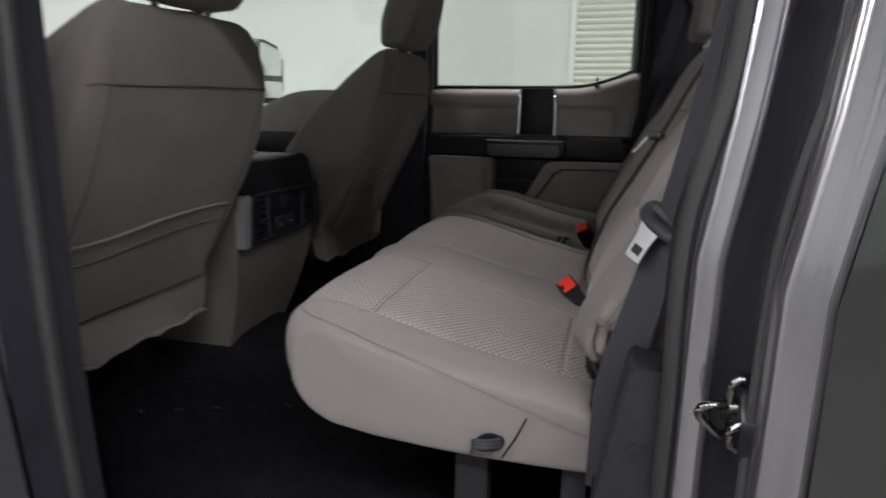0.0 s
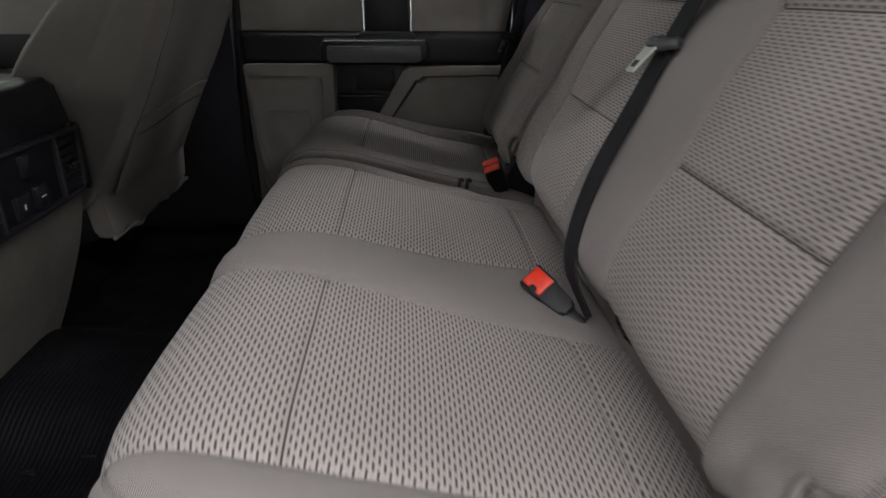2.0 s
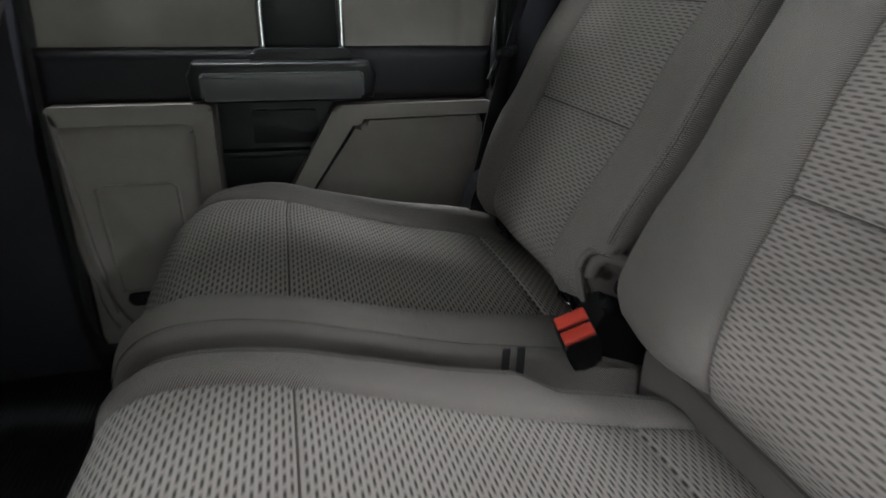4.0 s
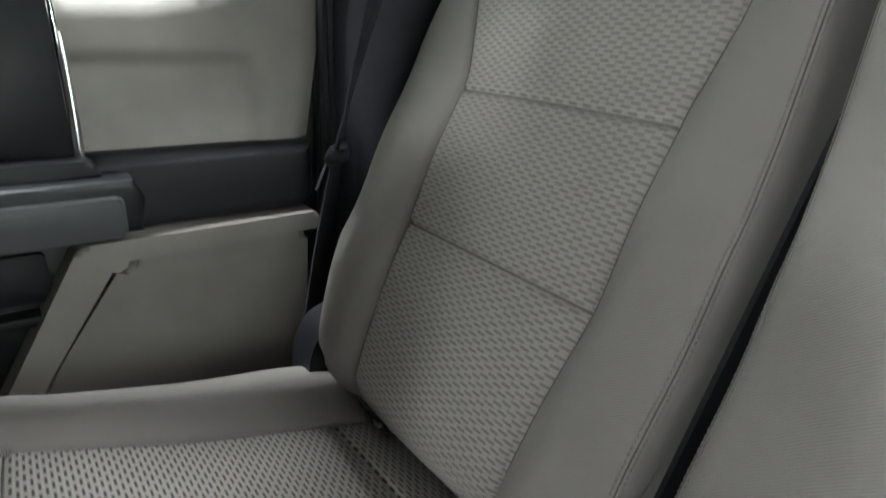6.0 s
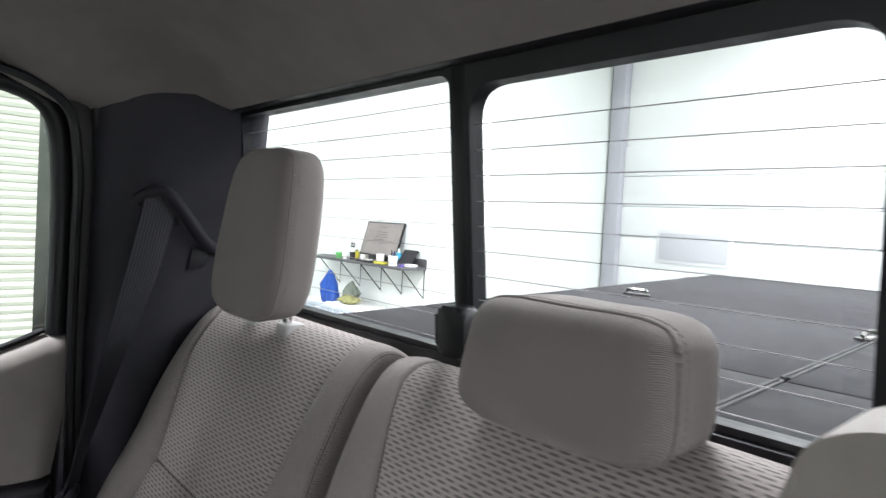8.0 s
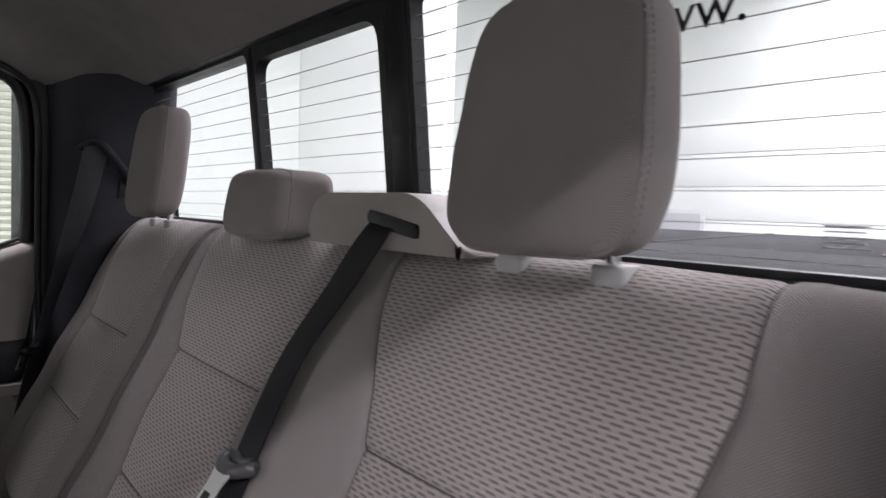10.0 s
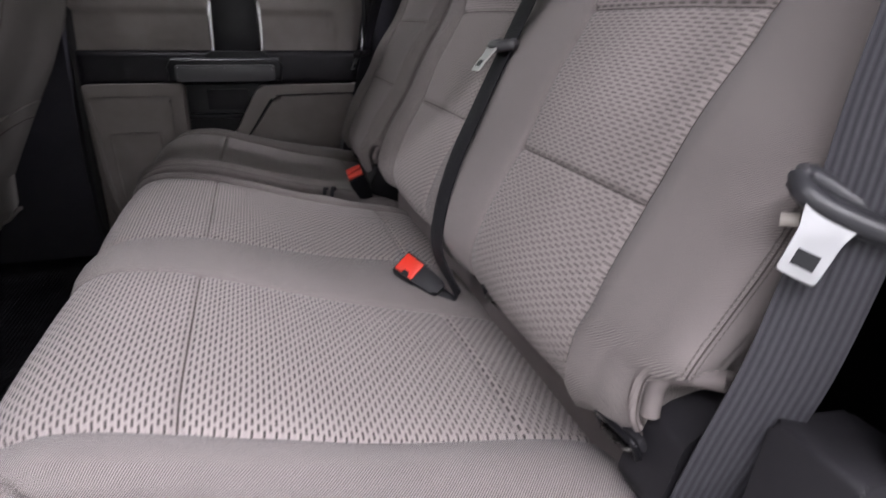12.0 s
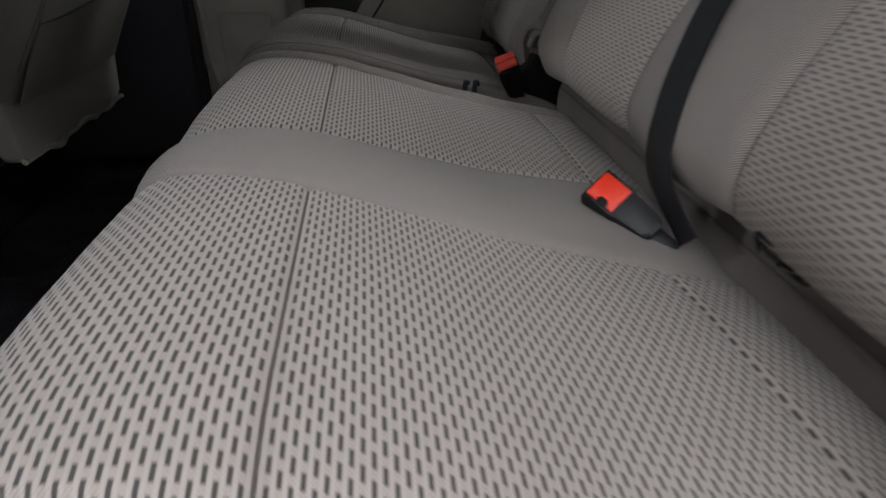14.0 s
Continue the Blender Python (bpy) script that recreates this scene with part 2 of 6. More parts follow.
def box(lo, hi, bevel=0.004, seg=2, bm=None):
    bm = bm or bmesh.new()
    made = bmesh.ops.create_cube(bm, size=1.0)["verts"]
    lo, hi = Vector(lo), Vector(hi)
    for v in made:
        v.co = Vector(lo[i] + (v.co[i] + 0.5) * (hi[i] - lo[i]) for i in range(3))
    if bevel:
        edges = list({e for v in made for e in v.link_edges})
        bmesh.ops.bevel(bm, geom=edges, offset=bevel, segments=seg, profile=0.5, affect="EDGES")
    return finish(bm)


def plate(outline, axis, a, b, bevel=0.004, seg=2, bm=None):
    """A flat outline pulled along an axis from a to b, its edges rounded. outline: pairs in the two other axes, in order."""
    bm = bm or bmesh.new()
    others = [i for i in range(3) if i != axis]

    def at(p, w):
        co = [0, 0, 0]
        co[others[0]], co[others[1]], co[axis] = p[0], p[1], w
        return co

    va = [bm.verts.new(at(p, a)) for p in outline]
    vb = [bm.verts.new(at(p, b)) for p in outline]
    fa = bm.faces.new(va)
    fb = bm.faces.new(list(reversed(vb)))
    k = len(outline)
    for i in range(k):
        bm.faces.new((va[i], vb[i], vb[(i + 1) % k], va[(i + 1) % k]))
    if bevel:
        edges = [e for f in (fa, fb) for e in f.edges]
        bmesh.ops.bevel(bm, geom=edges, offset=bevel, segments=seg, profile=0.5, affect="EDGES")
    return finish(bm)


def rounded(points, radii, n=5):
    """The corners of an outline rounded."""
    out = []
    k = len(points)
    if not isinstance(radii, (list, tuple)):
        radii = [radii] * k
    for i in range(k):
        p0, p1, p2 = Vector(points[i - 1]), Vector(points[i]), Vector(points[(i + 1) % k])
        r = radii[i]
        if r <= 0:
            out.append(tuple(p1))
            continue
        d0, d2 = (p0 - p1), (p2 - p1)
        r0, r2 = min(r, d0.length * 0.49), min(r, d2.length * 0.49)
        a, c = p1 + d0.normalized() * r0, p1 + d2.normalized() * r2
        for j in range(n + 1):
            t = j / n
            out.append(tuple(a * (1 - t) ** 2 + p1 * 2 * t * (1 - t) + c * t * t))
    return out


def spline(points, closed, step):
    """A smooth line through the points, at even steps."""
    pts = [Vector(p) for p in points]
    k = len(pts)
    fine = []
    spans = k if closed else k - 1
    for i in range(spans):
        if closed:
            p0, p1, p2, p3 = pts[i - 1], pts[i], pts[(i + 1) % k], pts[(i + 2) % k]
        else:
            p0, p1, p2, p3 = pts[max(i - 1, 0)], pts[i], pts[i + 1], pts[min(i + 2, k - 1)]
        for j in range(16):
            t = j / 16
            fine.append(0.5 * (2 * p1 + (p2 - p0) * t + (2 * p0 - 5 * p1 + 4 * p2 - p3) * t * t + (3 * p1 - p0 - 3 * p2 + p3) * t ** 3))
    fine.append(fine[0].copy() if closed else pts[-1].copy())
    lengths = [0.0]
    for a, b in zip(fine, fine[1:]):
        lengths.append(lengths[-1] + (b - a).length)
    total = lengths[-1]
    n = max(int(round(total / step)), 4)
    out, i = [], 0
    for j in range(n if closed else n + 1):
        want = total * j / n
        while i < len(lengths) - 2 and lengths[i + 1] < want:
            i += 1
        f = (want - lengths[i]) / max(lengths[i + 1] - lengths[i], 1e-9)
        out.append(fine[i].lerp(fine[i + 1], min(max(f, 0), 1)))
    return out


def tube(points, radius, closed=False, step=0.02, sides=8, bm=None, smooth=True, flat=1.0):
    """A round bar along a smooth line."""
    bm = bm or bmesh.new()
    line = spline(points, closed, step) if smooth else [Vector(p) for p in points]
    k = len(line)
    rings = []
    up = Vector((0.13, 0.27, 0.95)).normalized()
    for i, p in enumerate(line):
        a = line[i - 1] if (i or closed) else p
        b = line[(i + 1) % k] if (i < k - 1 or closed) else p
        d = (b - a).normalized()
        side = d.cross(up)
        if side.length < 1e-3:
            side = d.cross(Vector((1, 0, 0)))
        side.normalize()
        top = side.cross(d)
        rings.append([bm.verts.new(p + side * math.cos(6.28318 * j / sides) * radius + top * math.sin(6.28318 * j / sides) * radius * flat) for j in range(sides)])
    for i in range(k if closed else k - 1):
        r0, r1 = rings[i], rings[(i + 1) % k]
        for j in range(sides):
            bm.faces.new((r0[j], r0[(j + 1) % sides], r1[(j + 1) % sides], r1[j]))
    if not closed:
        bm.faces.new(rings[0])
        bm.faces.new(list(reversed(rings[-1])))
    return finish(bm)


def ribbon(points, across, width, thick=0.0013, step=0.012, curl=0.0):
    """A strap along a smooth line. across: the direction of its width at each point."""
    bm = bmesh.new()
    uvl = bm.loops.layers.uv.new("UVMap")
    k = len(points)
    line = spline(points, False, step)
    n = len(line)
    dirs = [Vector(a).normalized() for a in across]
    run = 0.0
    rows, uvs = [], []
    cols = 8
    for i, p in enumerate(line):
        t = i / (n - 1) * (k - 1)
        j = min(int(t), k - 2)
        w = dirs[j].lerp(dirs[j + 1], t - j).normalized()
        d = (line[min(i + 1, n - 1)] - line[max(i - 1, 0)]).normalized()
        w = (w - d * w.dot(d)).normalized()
        nrm = d.cross(w)
        if i:
            run += (p - line[i - 1]).length
        ring = []
        for c in range(cols + 1):
            f = c / cols - 0.5
            q = p + w * f * width + nrm * (curl * (0.25 - f * f) * 4)
            ring.append((q + nrm * thick / 2, (run, f * width)))
        for c in range(cols, -1, -1):
            f = c / cols - 0.5
            q = p + w * f * width + nrm * (curl * (0.25 - f * f) * 4)
            ring.append((q - nrm * thick / 2, (run, f * width)))
        rows.append([bm.verts.new(q) for q, _ in ring])
        uvs.append([u for _, u in ring])
    m = len(rows[0])
    for i in range(n - 1):
        for j in range(m):
            a, b = j, (j + 1) % m
            f = bm.faces.new((rows[i][a], rows[i][b], rows[i + 1][b], rows[i + 1][a]))
            for loop, uv in zip(f.loops, (uvs[i][a], uvs[i][b], uvs[i + 1][b], uvs[i + 1][a])):
                loop[uvl].uv = uv
    bm.faces.new(rows[0])
    bm.faces.new(list(reversed(rows[-1])))
    return finish(bm)


def stitches(points, r=0.0009, long=0.0046, gap=0.0022):
    """A row of single stitches along a line: short thread lozenges with gaps between."""
    bm = bmesh.new()
    line = spline(points, False, 0.0012)
    at, n = 0, max(int(long / 0.0012), 2)
    skip = max(int(gap / 0.0012), 1)
    while at + n < len(line):
        a, b = line[at], line[at + n]
        d = (b - a).normalized()
        side = d.orthogonal().normalized()
        up = d.cross(side)
        rings = []
        for p, k in ((a, 0.45), (line[at + n // 2], 1.0), (b, 0.45)):
            rings.append([bm.verts.new(p + (side * math.cos(q * 1.5708) + up * math.sin(q * 1.5708)) * r * k) for q in range(4)])
        for r0, r1 in zip(rings, rings[1:]):
            for q in range(4):
                bm.faces.new((r0[q], r0[(q + 1) % 4], r1[(q + 1) % 4], r1[q]))
        bm.faces.new(list(reversed(rings[0])))
        bm.faces.new(rings[-1])
        at += n + skip
    return finish(bm)


def table(pairs):
    """A function that runs straight from pair to pair."""
    xs, ys = zip(*sorted(pairs))

    def f(x):
        return float(np.interp(x, xs, ys))

    return f


def pad(profile, lines, place, step=0.012, insert=(), front=None, seams=(), line_seams=(), ends=(0.06, 0.04), bulge=None, span=0.022,
        seam_depth=0.0045, wrinkle=0.0012, edges=(), side_rows=7, corded=None):
    """An upholstered pad: a closed outline (a, b) swept across (y) between lines, each of which gives y for any a. insert: the gaps between
    lines that carry the woven cloth, inside the stretch front of the outline (shares of its length). seams: shares at which a seam crosses
    the inserts; line_seams: lines that are seams. Returns the meshes of the plain cloth and the woven, and those of each seam cord and each row of fine stitching."""
    base = spline([(a, b, 0) for a, b in profile], True, step)
    k0 = len(base)

    def on(f):
        t = (f % 1.0) * k0
        i = int(t)
        return base[i % k0].lerp(base[(i + 1) % k0], t - i)

    length = k0 * step
    frac = [i / k0 for i in range(k0)]
    for s in seams:
        frac = [f for f in frac if abs(f - s) * length > 0.0075]
        frac += [s + d / length for d in (-0.007, -0.004, -0.002, 0.0, 0.002, 0.004, 0.007)]
    frac.sort()
    ring = [on(f) for f in frac]
    k = len(ring)
    normals = []
    for f in frac:
        d = on(f + 0.8 / k0) - on(f - 0.8 / k0)
        normals.append(Vector((d.y, -d.x, 0)).normalized())
    mid = sum(base, Vector()) / k0
    if sum((p - mid).dot(n) for p, n in zip(ring, normals)) < 0:
        normals = [-n for n in normals]
    lo, hi = front

    def weight(f):
        return min(max((f - lo) / 0.05 + 0.5, 0), 1) * min(max((hi - f) / 0.05 + 0.5, 0), 1)

    weights = [weight(f) for f in frac]
    r, inset = ends[:2]
    r_end, inset_end = ends[-2:]
    nl = len(lines)
    rows = []

    def add_row(gap, t, y_of, dent=0.0, shrink=0.0, cap=0.0, groove=False):
        out = []
        for i in range(k):
            p, nn = ring[i], normals[i]
            y = y_of(p.x + (mid.x - p.x) * cap)
            off = -shrink - dent * weights[i]
            if bulge:
                off += bulge(gap + t, p.x) * weights[i]
            if groove:
                for s in seams:
                    d = abs(frac[i] - s) * length
                    off -= seam_depth * math.exp(-(d / 0.0036) ** 2)
            q = p + nn * off
            if cap:
                q = q.lerp(mid, cap)
            q = q + nn * (1 - cap) * wrinkle * (noise.noise(Vector((q.x * 9, y * 9, q.y * 9))) + 0.5 * noise.noise(Vector((q.x * 25, y * 25, q.y * 25))))
            out.append((place(q.x, y, q.y), (frac[i] * length, y), (q.x, q.y)))
        rows.append((gap, out))

    first, last = lines[0], lines[-1]
    for c in (0.96, 0.8, 0.6, 0.4, 0.22, 0.1, 0.03):
        add_row(0, 0, lambda a, c=c: first(a) - 0.003 * min(c * 3, 1), 0, inset, c)
    for j in range(9):
        t = j / 8 * math.pi / 2
        add_row(0, 0, lambda a, t=t: first(a) + r * (1 - math.cos(t)), 0, inset * (1 - math.sin(t)))
    for g in range(nl - 1):
        low = (lambda a: first(a) + r) if g == 0 else lines[g]
        high = (lambda a: last(a) - r_end) if g == nl - 2 else lines[g + 1]
        wide = high(profile[0][0]) - low(profile[0][0])
        n = max(int(round(wide / span)), 2)
        shares = [j / n for j in range(n + 1)]
        edge = 0.0060 / max(wide, 0.02)
        if g in line_seams:
            shares += [edge * 0.5, edge]
        if g + 1 in line_seams:
            shares += [1 - edge, 1 - edge * 0.5]
        for t in sorted(shares)[(1 if g else 1):]:
            dent = 0.0
            if g in line_seams:
                dent += seam_depth * math.exp(-(t * wide / 0.0034) ** 2)
            if g + 1 in line_seams:
                dent += seam_depth * math.exp(-((1 - t) * wide / 0.0034) ** 2)
            add_row(g, t, lambda a, t=t, low=low, high=high: low(a) * (1 - t) + high(a) * t, dent, 0, 0, g in insert)
    for j in range(7, -1, -1):
        t = j / 8 * math.pi / 2
        add_row(nl - 2, 1, lambda a, t=t: last(a) - r_end * (1 - math.cos(t)), 0, inset_end * (1 - math.sin(t)))
    for c in (0.03, 0.1, 0.22, 0.4, 0.6, 0.8, 0.96):
        add_row(nl - 2, 1, lambda a, c=c: last(a) + 0.003 * min(c * 3, 1), 0, inset_end, c)

    cords = []
    for s in seams if corded is None else corded:
        i = min(range(k), key=lambda j: abs(frac[j] - s))
        for g in insert:
            cords.append([row[i][0] for gap, row in rows if gap == g])
    for ln in line_seams if corded is None else ():
        at = max(n for n, (gap, row) in enumerate(rows) if gap == ln - 1) if ln else 0
        cords.append([rows[at][1][i][0] for i in range(k) if lo <= frac[i] <= hi])
    # seams along the two ends: which end, how far over its round edge, and the stretch of the outline
    fine = []
    seam_lines = []
    for end, over0, over1, f0, f1, *plain_line in edges:
        cord = []
        inside = [i for i in range(k) if f0 <= frac[i] <= f1]
        for i in inside:
            over = over0 + (over1 - over0) * (frac[i] - f0) / (f1 - f0)
            at = 7 + over
            m = int(math.floor(at))
            if end:
                a, b = rows[len(rows) - 1 - m][1][i][0], rows[len(rows) - 2 - m][1][i][0]
            else:
                a, b = rows[m][1][i][0], rows[m + 1][1][i][0]
            cord.append(a.lerp(b, at - m))
        (seam_lines if plain_line else fine).append(cord)
    cord_bms, fine_bms = [], []
    for cord in seam_lines:
        cord_bms.append(tube(cord, 0.0007, step=0.006, sides=5))
    for cord in cords:
        if len(cord) > 2:
            cord_bms.append(tube(cord, 0.0012, step=0.01, sides=5, smooth=False))
    for cord in fine:
        if len(cord) > 2:
            fine_bms.append(stitches(cord))
    meshes = []
    for woven in (False, True):
        bm = bmesh.new()
        uvl = bm.loops.layers.uv.new("UVMap")
        made = {}

        def vert(i, j):
            if (i, j) not in made:
                made[i, j] = bm.verts.new(rows[i][1][j][0])
            return made[i, j]

        for i in range(len(rows) - 1):
            gap = rows[i + 1][0]
            for j in range(k):
                jn = (j + 1) % k
                fm = (frac[j] + (frac[jn] if jn else 1.0)) / 2
                if (gap in insert and lo <= fm <= hi) != woven:
                    continue
                f = bm.faces.new((vert(i, j), vert(i, jn), vert(i + 1, jn), vert(i + 1, j)))
                flat = i < side_rows or i >= len(rows) - 8
                wrap = 0.0 if jn or flat else length
                w = 2 if flat else 1
                pos = (rows[i][1][j][w], rows[i][1][jn][w], rows[i + 1][1][jn][w], rows[i + 1][1][j][w])
                for n, (loop, uv) in enumerate(zip(f.loops, pos)):
                    loop[uvl].uv = (uv[0] + (wrap if n in (1, 2) else 0.0), uv[1])
        if not woven:
            bm.faces.new([vert(0, j) for j in reversed(range(k))])
            bm.faces.new([vert(len(rows) - 1, j) for j in range(k)])
        # faces are wound alike: turn them all at once if they look inward
        bm.normal_update()
        if bm.faces:
            whole = sum((Vector(q) for _, row in rows for q, _, _ in row), Vector()) / (len(rows) * k)
            if sum(f.normal.dot(f.calc_center_median() - whole) * f.calc_area() for f in bm.faces) < 0:
                bmesh.ops.reverse_faces(bm, faces=bm.faces)
        for f in bm.faces:
            f.smooth = True
        meshes.append(bm)
    return meshes + [cord_bms, fine_bms]

# ---- the garage round the truck ----
GROUND = -0.62


def slab(name, lo, hi, mat, label, category, bevel=0.0):
    ob = part(name, box(lo, hi, bevel), mat, None, label)
    return tagged(ob, category=category, kind="structure")


slab("ground", (-9, -7, GROUND - 0.2), (10.3, 6.4, GROUND), M["concrete"], "smooth grey concrete garage floor", "floor")
slab("wall_side", (-9, 6.12, GROUND), (10.3, 6.35, 5.4), M["wall_side"], "plain pale grey-green painted garage wall", "wall")
slab("wall_rear", (10.1, -7, GROUND), (10.3, 6.12, 5.4), M["wall"], "plain white painted garage wall", "wall")
slab("wall_front", (-9.2, -7, GROUND), (-9.0, 6.4, 5.4), M["wall"], "plain white painted garage wall", "wall")
slab("wall_near", (-9, -7.2, GROUND), (10.3, -7.0, 5.4), M["wall"], "plain white painted garage wall", "wall")
slab("ceiling", (-9, -7, 5.4), (10.3, 6.4, 5.6), M["wall"], "plain white garage ceiling", "ceiling")

slab("wall_partition", (4.05, 3.46, GROUND), (4.17, 6.115, 5.39), M["wall"], "plain pale painted partition wall", "wall")

M["drum"] = wall_paint("grey_drum_paint", (0.20, 0.195, 0.205))
# the ribbed roll-up door in the side wall
rollup = thing("rollup_door", "cream ribbed steel roll-up garage door, closed", "garage door", kind="structure", at=(1.8, 6.1, GROUND))
z = GROUND
while z < 2.12:
    part("slat", plate([(6.118, z), (6.10, z + 0.006), (6.085, z + 0.035), (6.10, z + 0.064), (6.118, z + 0.07)], 0, -0.10, 2.3, 0), M["rollup"], rollup)
    z += 0.07
part("side_rail", box((-0.17, 6.06, GROUND), (-0.10, 6.118, 2.2)), M["wall"], rollup, "white guide rail")
part("side_rail", box((2.3, 6.06, GROUND), (2.37, 6.118, 2.2)), M["wall"], rollup, "white guide rail")
part("drum_cover", box((-0.17, 5.85, 2.17), (2.37, 6.118, 2.62), 0.03), M["drum"], rollup, "grey drum housing")

# the panelled overhead door in the rear wall
overhead = thing("overhead_door", "white panelled overhead garage door with a small window", "garage door", kind="structure", at=(10.0, 2.5, GROUND))
z = GROUND
for i in range(6):
    part("panel", box((10.03, 0.0, z + 0.004), (10.09, 5.82, z + 0.52), 0.008), M["white"], overhead)
    z += 0.524
M["frost"] = wall_paint("grey_frosted_pane", (0.50, 0.50, 0.53))
M["sash"] = wall_paint("pale_grey_sash", (0.66, 0.66, 0.68))
for yy in (3.84,):
    part("window_frame", plate(rounded([(yy, 0.55), (yy + 1.26, 0.55), (yy + 1.26, 1.11), (yy, 1.11)], 0.06), 0, 10.0, 10.03, 0.004), M["sash"], overhead, "pale grey window frame")
    part("pane", plate(rounded([(yy + 0.06, 0.61), (yy + 1.2, 0.61), (yy + 1.2, 1.05), (yy + 0.06, 1.05)], 0.05), 0, 9.99, 9.999, 0.002), M["frost"], overhead, "pale frosted pane")
M["jamb"] = wall_paint("lilac_grey_jamb_paint", (0.42, 0.42, 0.46))
part("door_jamb", box((9.9, 5.82, GROUND), (10.09, 6.08, 5.2), 0.01), M["jamb"], overhead, "grey jamb")

# ---- the cab: floor, pillars, roof, rear wall ----
FLOOR = 0.07


def cab_floor():
    ob = thing("cab_floor", "black rubber covered cab floor with raised studs", "floor", kind="structure")
    bm = bmesh.new()
    nx, ny = 60, 60
    grid = []
    for i in range(nx + 1):
        row = []
        for j in range(ny + 1):
            x, y = -1.5 + 2.3 * i / nx, -0.86 + 1.72 * j / ny
            hump = 0.07 * math.exp(-(y / 0.17) ** 4) * min(max((-0.1 - x) / 0.35, 0), 1)
            lip = 0.02 * math.exp(-((abs(y) - 0.85) / 0.04) ** 2)
            row.append(bm.verts.new((x, y, FLOOR + hump + lip + 0.004 * noise.noise(Vector((x * 6, y * 6, 0))))))
        grid.append(row)
    for i in range(nx):
        for j in range(ny):
            bm.faces.new((grid[i][j], grid[i + 1][j], grid[i + 1][j + 1], grid[i][j + 1]))
    part("carpet", finish(bm), M["mat"], ob)
    part("underbody", box((-1.6, -0.9, -0.12), (0.95, 0.9, FLOOR - 0.03), 0.01), M["black"], ob)
    for i in range(7):
        for j in range(2):
            x, y = -0.50 + 0.075 * i, -0.45 + 0.03 * i + 0.16 * j
            part("stud", plate(rounded([(x - 0.012, y - 0.004), (x + 0.012, y - 0.004), (x + 0.012, y + 0.004), (x - 0.012, y + 0.004)], 0.003, 2), 2, FLOOR - 0.002, FLOOR + 0.012, 0.002), M["stud"], ob)
    return ob


cab_floor()

# roof lining
bm = bmesh.new()
nx, ny = 24, 36
grid = []
for i in range(nx + 1):
    row = []
    for j in range(ny + 1):
        x, y = -1.1 + 1.837 * i / nx, -0.84 + 1.68 * j / ny
        side = min(max((abs(y) - 0.64) / 0.15, 0), 1) * min(max((x - 0.35) / 0.2, 0), 1)
        drop = max(0.07 * max(abs(y) - 0.55, 0) ** 2 / 0.085 + 0.068 * side * side * (3 - 2 * side), 0.12 * max(x - 0.50, 0) ** 2 / 0.06)
        row.append(bm.verts.new((x, y, 1.345 - drop)))
    grid.append(row)
for i in range(nx):
    for j in range(ny):
        bm.faces.new((grid[i][j], grid[i + 1][j], grid[i + 1][j + 1], grid[i][j + 1]))
top = bmesh.ops.extrude_face_region(bm, geom=bm.faces[:])["geom"]
for v in top:
    if isinstance(v, bmesh.types.BMVert):
        v.co.z = 1.41
tagged(part("ceiling_lining", finish(bm), M["headliner"], None, "grey cloth roof lining of the cab"), category="roof lining", kind="structure")
slab("roof_panel", (-1.2, -0.82, 1.412), (0.9, 0.82, 1.45), M["paint"], "grey metallic cab roof panel", "roof")

# rear wall and window
WX = 0.79
rear = thing("rear_wall", "black framed rear cab wall with a three-part sliding window", "wall", kind="structure", at=(WX, 0, 0.9))
part("lower_wall", box((0.79, -0.86, 0.0), (0.87, 0.86, 0.902), 0.008), M["black"], rear)
part("bottom_frame", box((WX - 0.012, -0.80, 0.893), (WX + 0.03, 0.80, 0.923), 0.005), M["black"], rear)
part("top_frame", box((WX - 0.024, -0.84, 1.231), (WX + 0.045, 0.84, 1.252), 0.006), M["black"], rear)
part("upper_frame", box((WX - 0.018, -0.84, 1.2525), (WX + 0.05, 0.84, 1.34), 0.008), M["black"], rear)
for sgn in (-1, 1):
    part("side_frame", box((WX - 0.012, sgn * 0.80 - 0.043, 0.92), (WX + 0.03, sgn * 0.80 + 0.043, 1.25), 0.006), M["black"], rear)
part("window_post", box((WX - 0.008, 0.220, 0.92), (WX + 0.012, 0.241, 1.24), 0.004), M["black"], rear)
part("window_post", box((WX - 0.008, -0.206, 0.92), (WX + 0.012, -0.160, 1.24), 0.005), M["black"], rear)


def frame_bar(outer, inner, x0, x1):
    """A frame between two outlines of equal count."""
    bm = bmesh.new()
    k = len(outer)
    v = [[bm.verts.new((x, *p)) for p in line] for x in (x0, x1) for line in (outer, inner)]
    for i in range(k):
        n = (i + 1) % k
        bm.faces.new((v[0][i], v[0][n], v[1][n], v[1][i]))
        bm.faces.new((v[2][n], v[2][i], v[3][i], v[3][n]))
        bm.faces.new((v[0][n], v[0][i], v[2][i], v[2][n]))
        bm.faces.new((v[1][i], v[1][n], v[3][n], v[3][i]))
    return finish(bm)


M["heater"] = plastic("heater_wire", (0.24, 0.22, 0.23), 0.6)


def sheet(x, y0, y1, z0, z1):
    bm = bmesh.new()
    bm.faces.new([bm.verts.new((x, *p)) for p in ((y0, z0), (y1, z0), (y1, z1), (y0, z1))])
    return bm


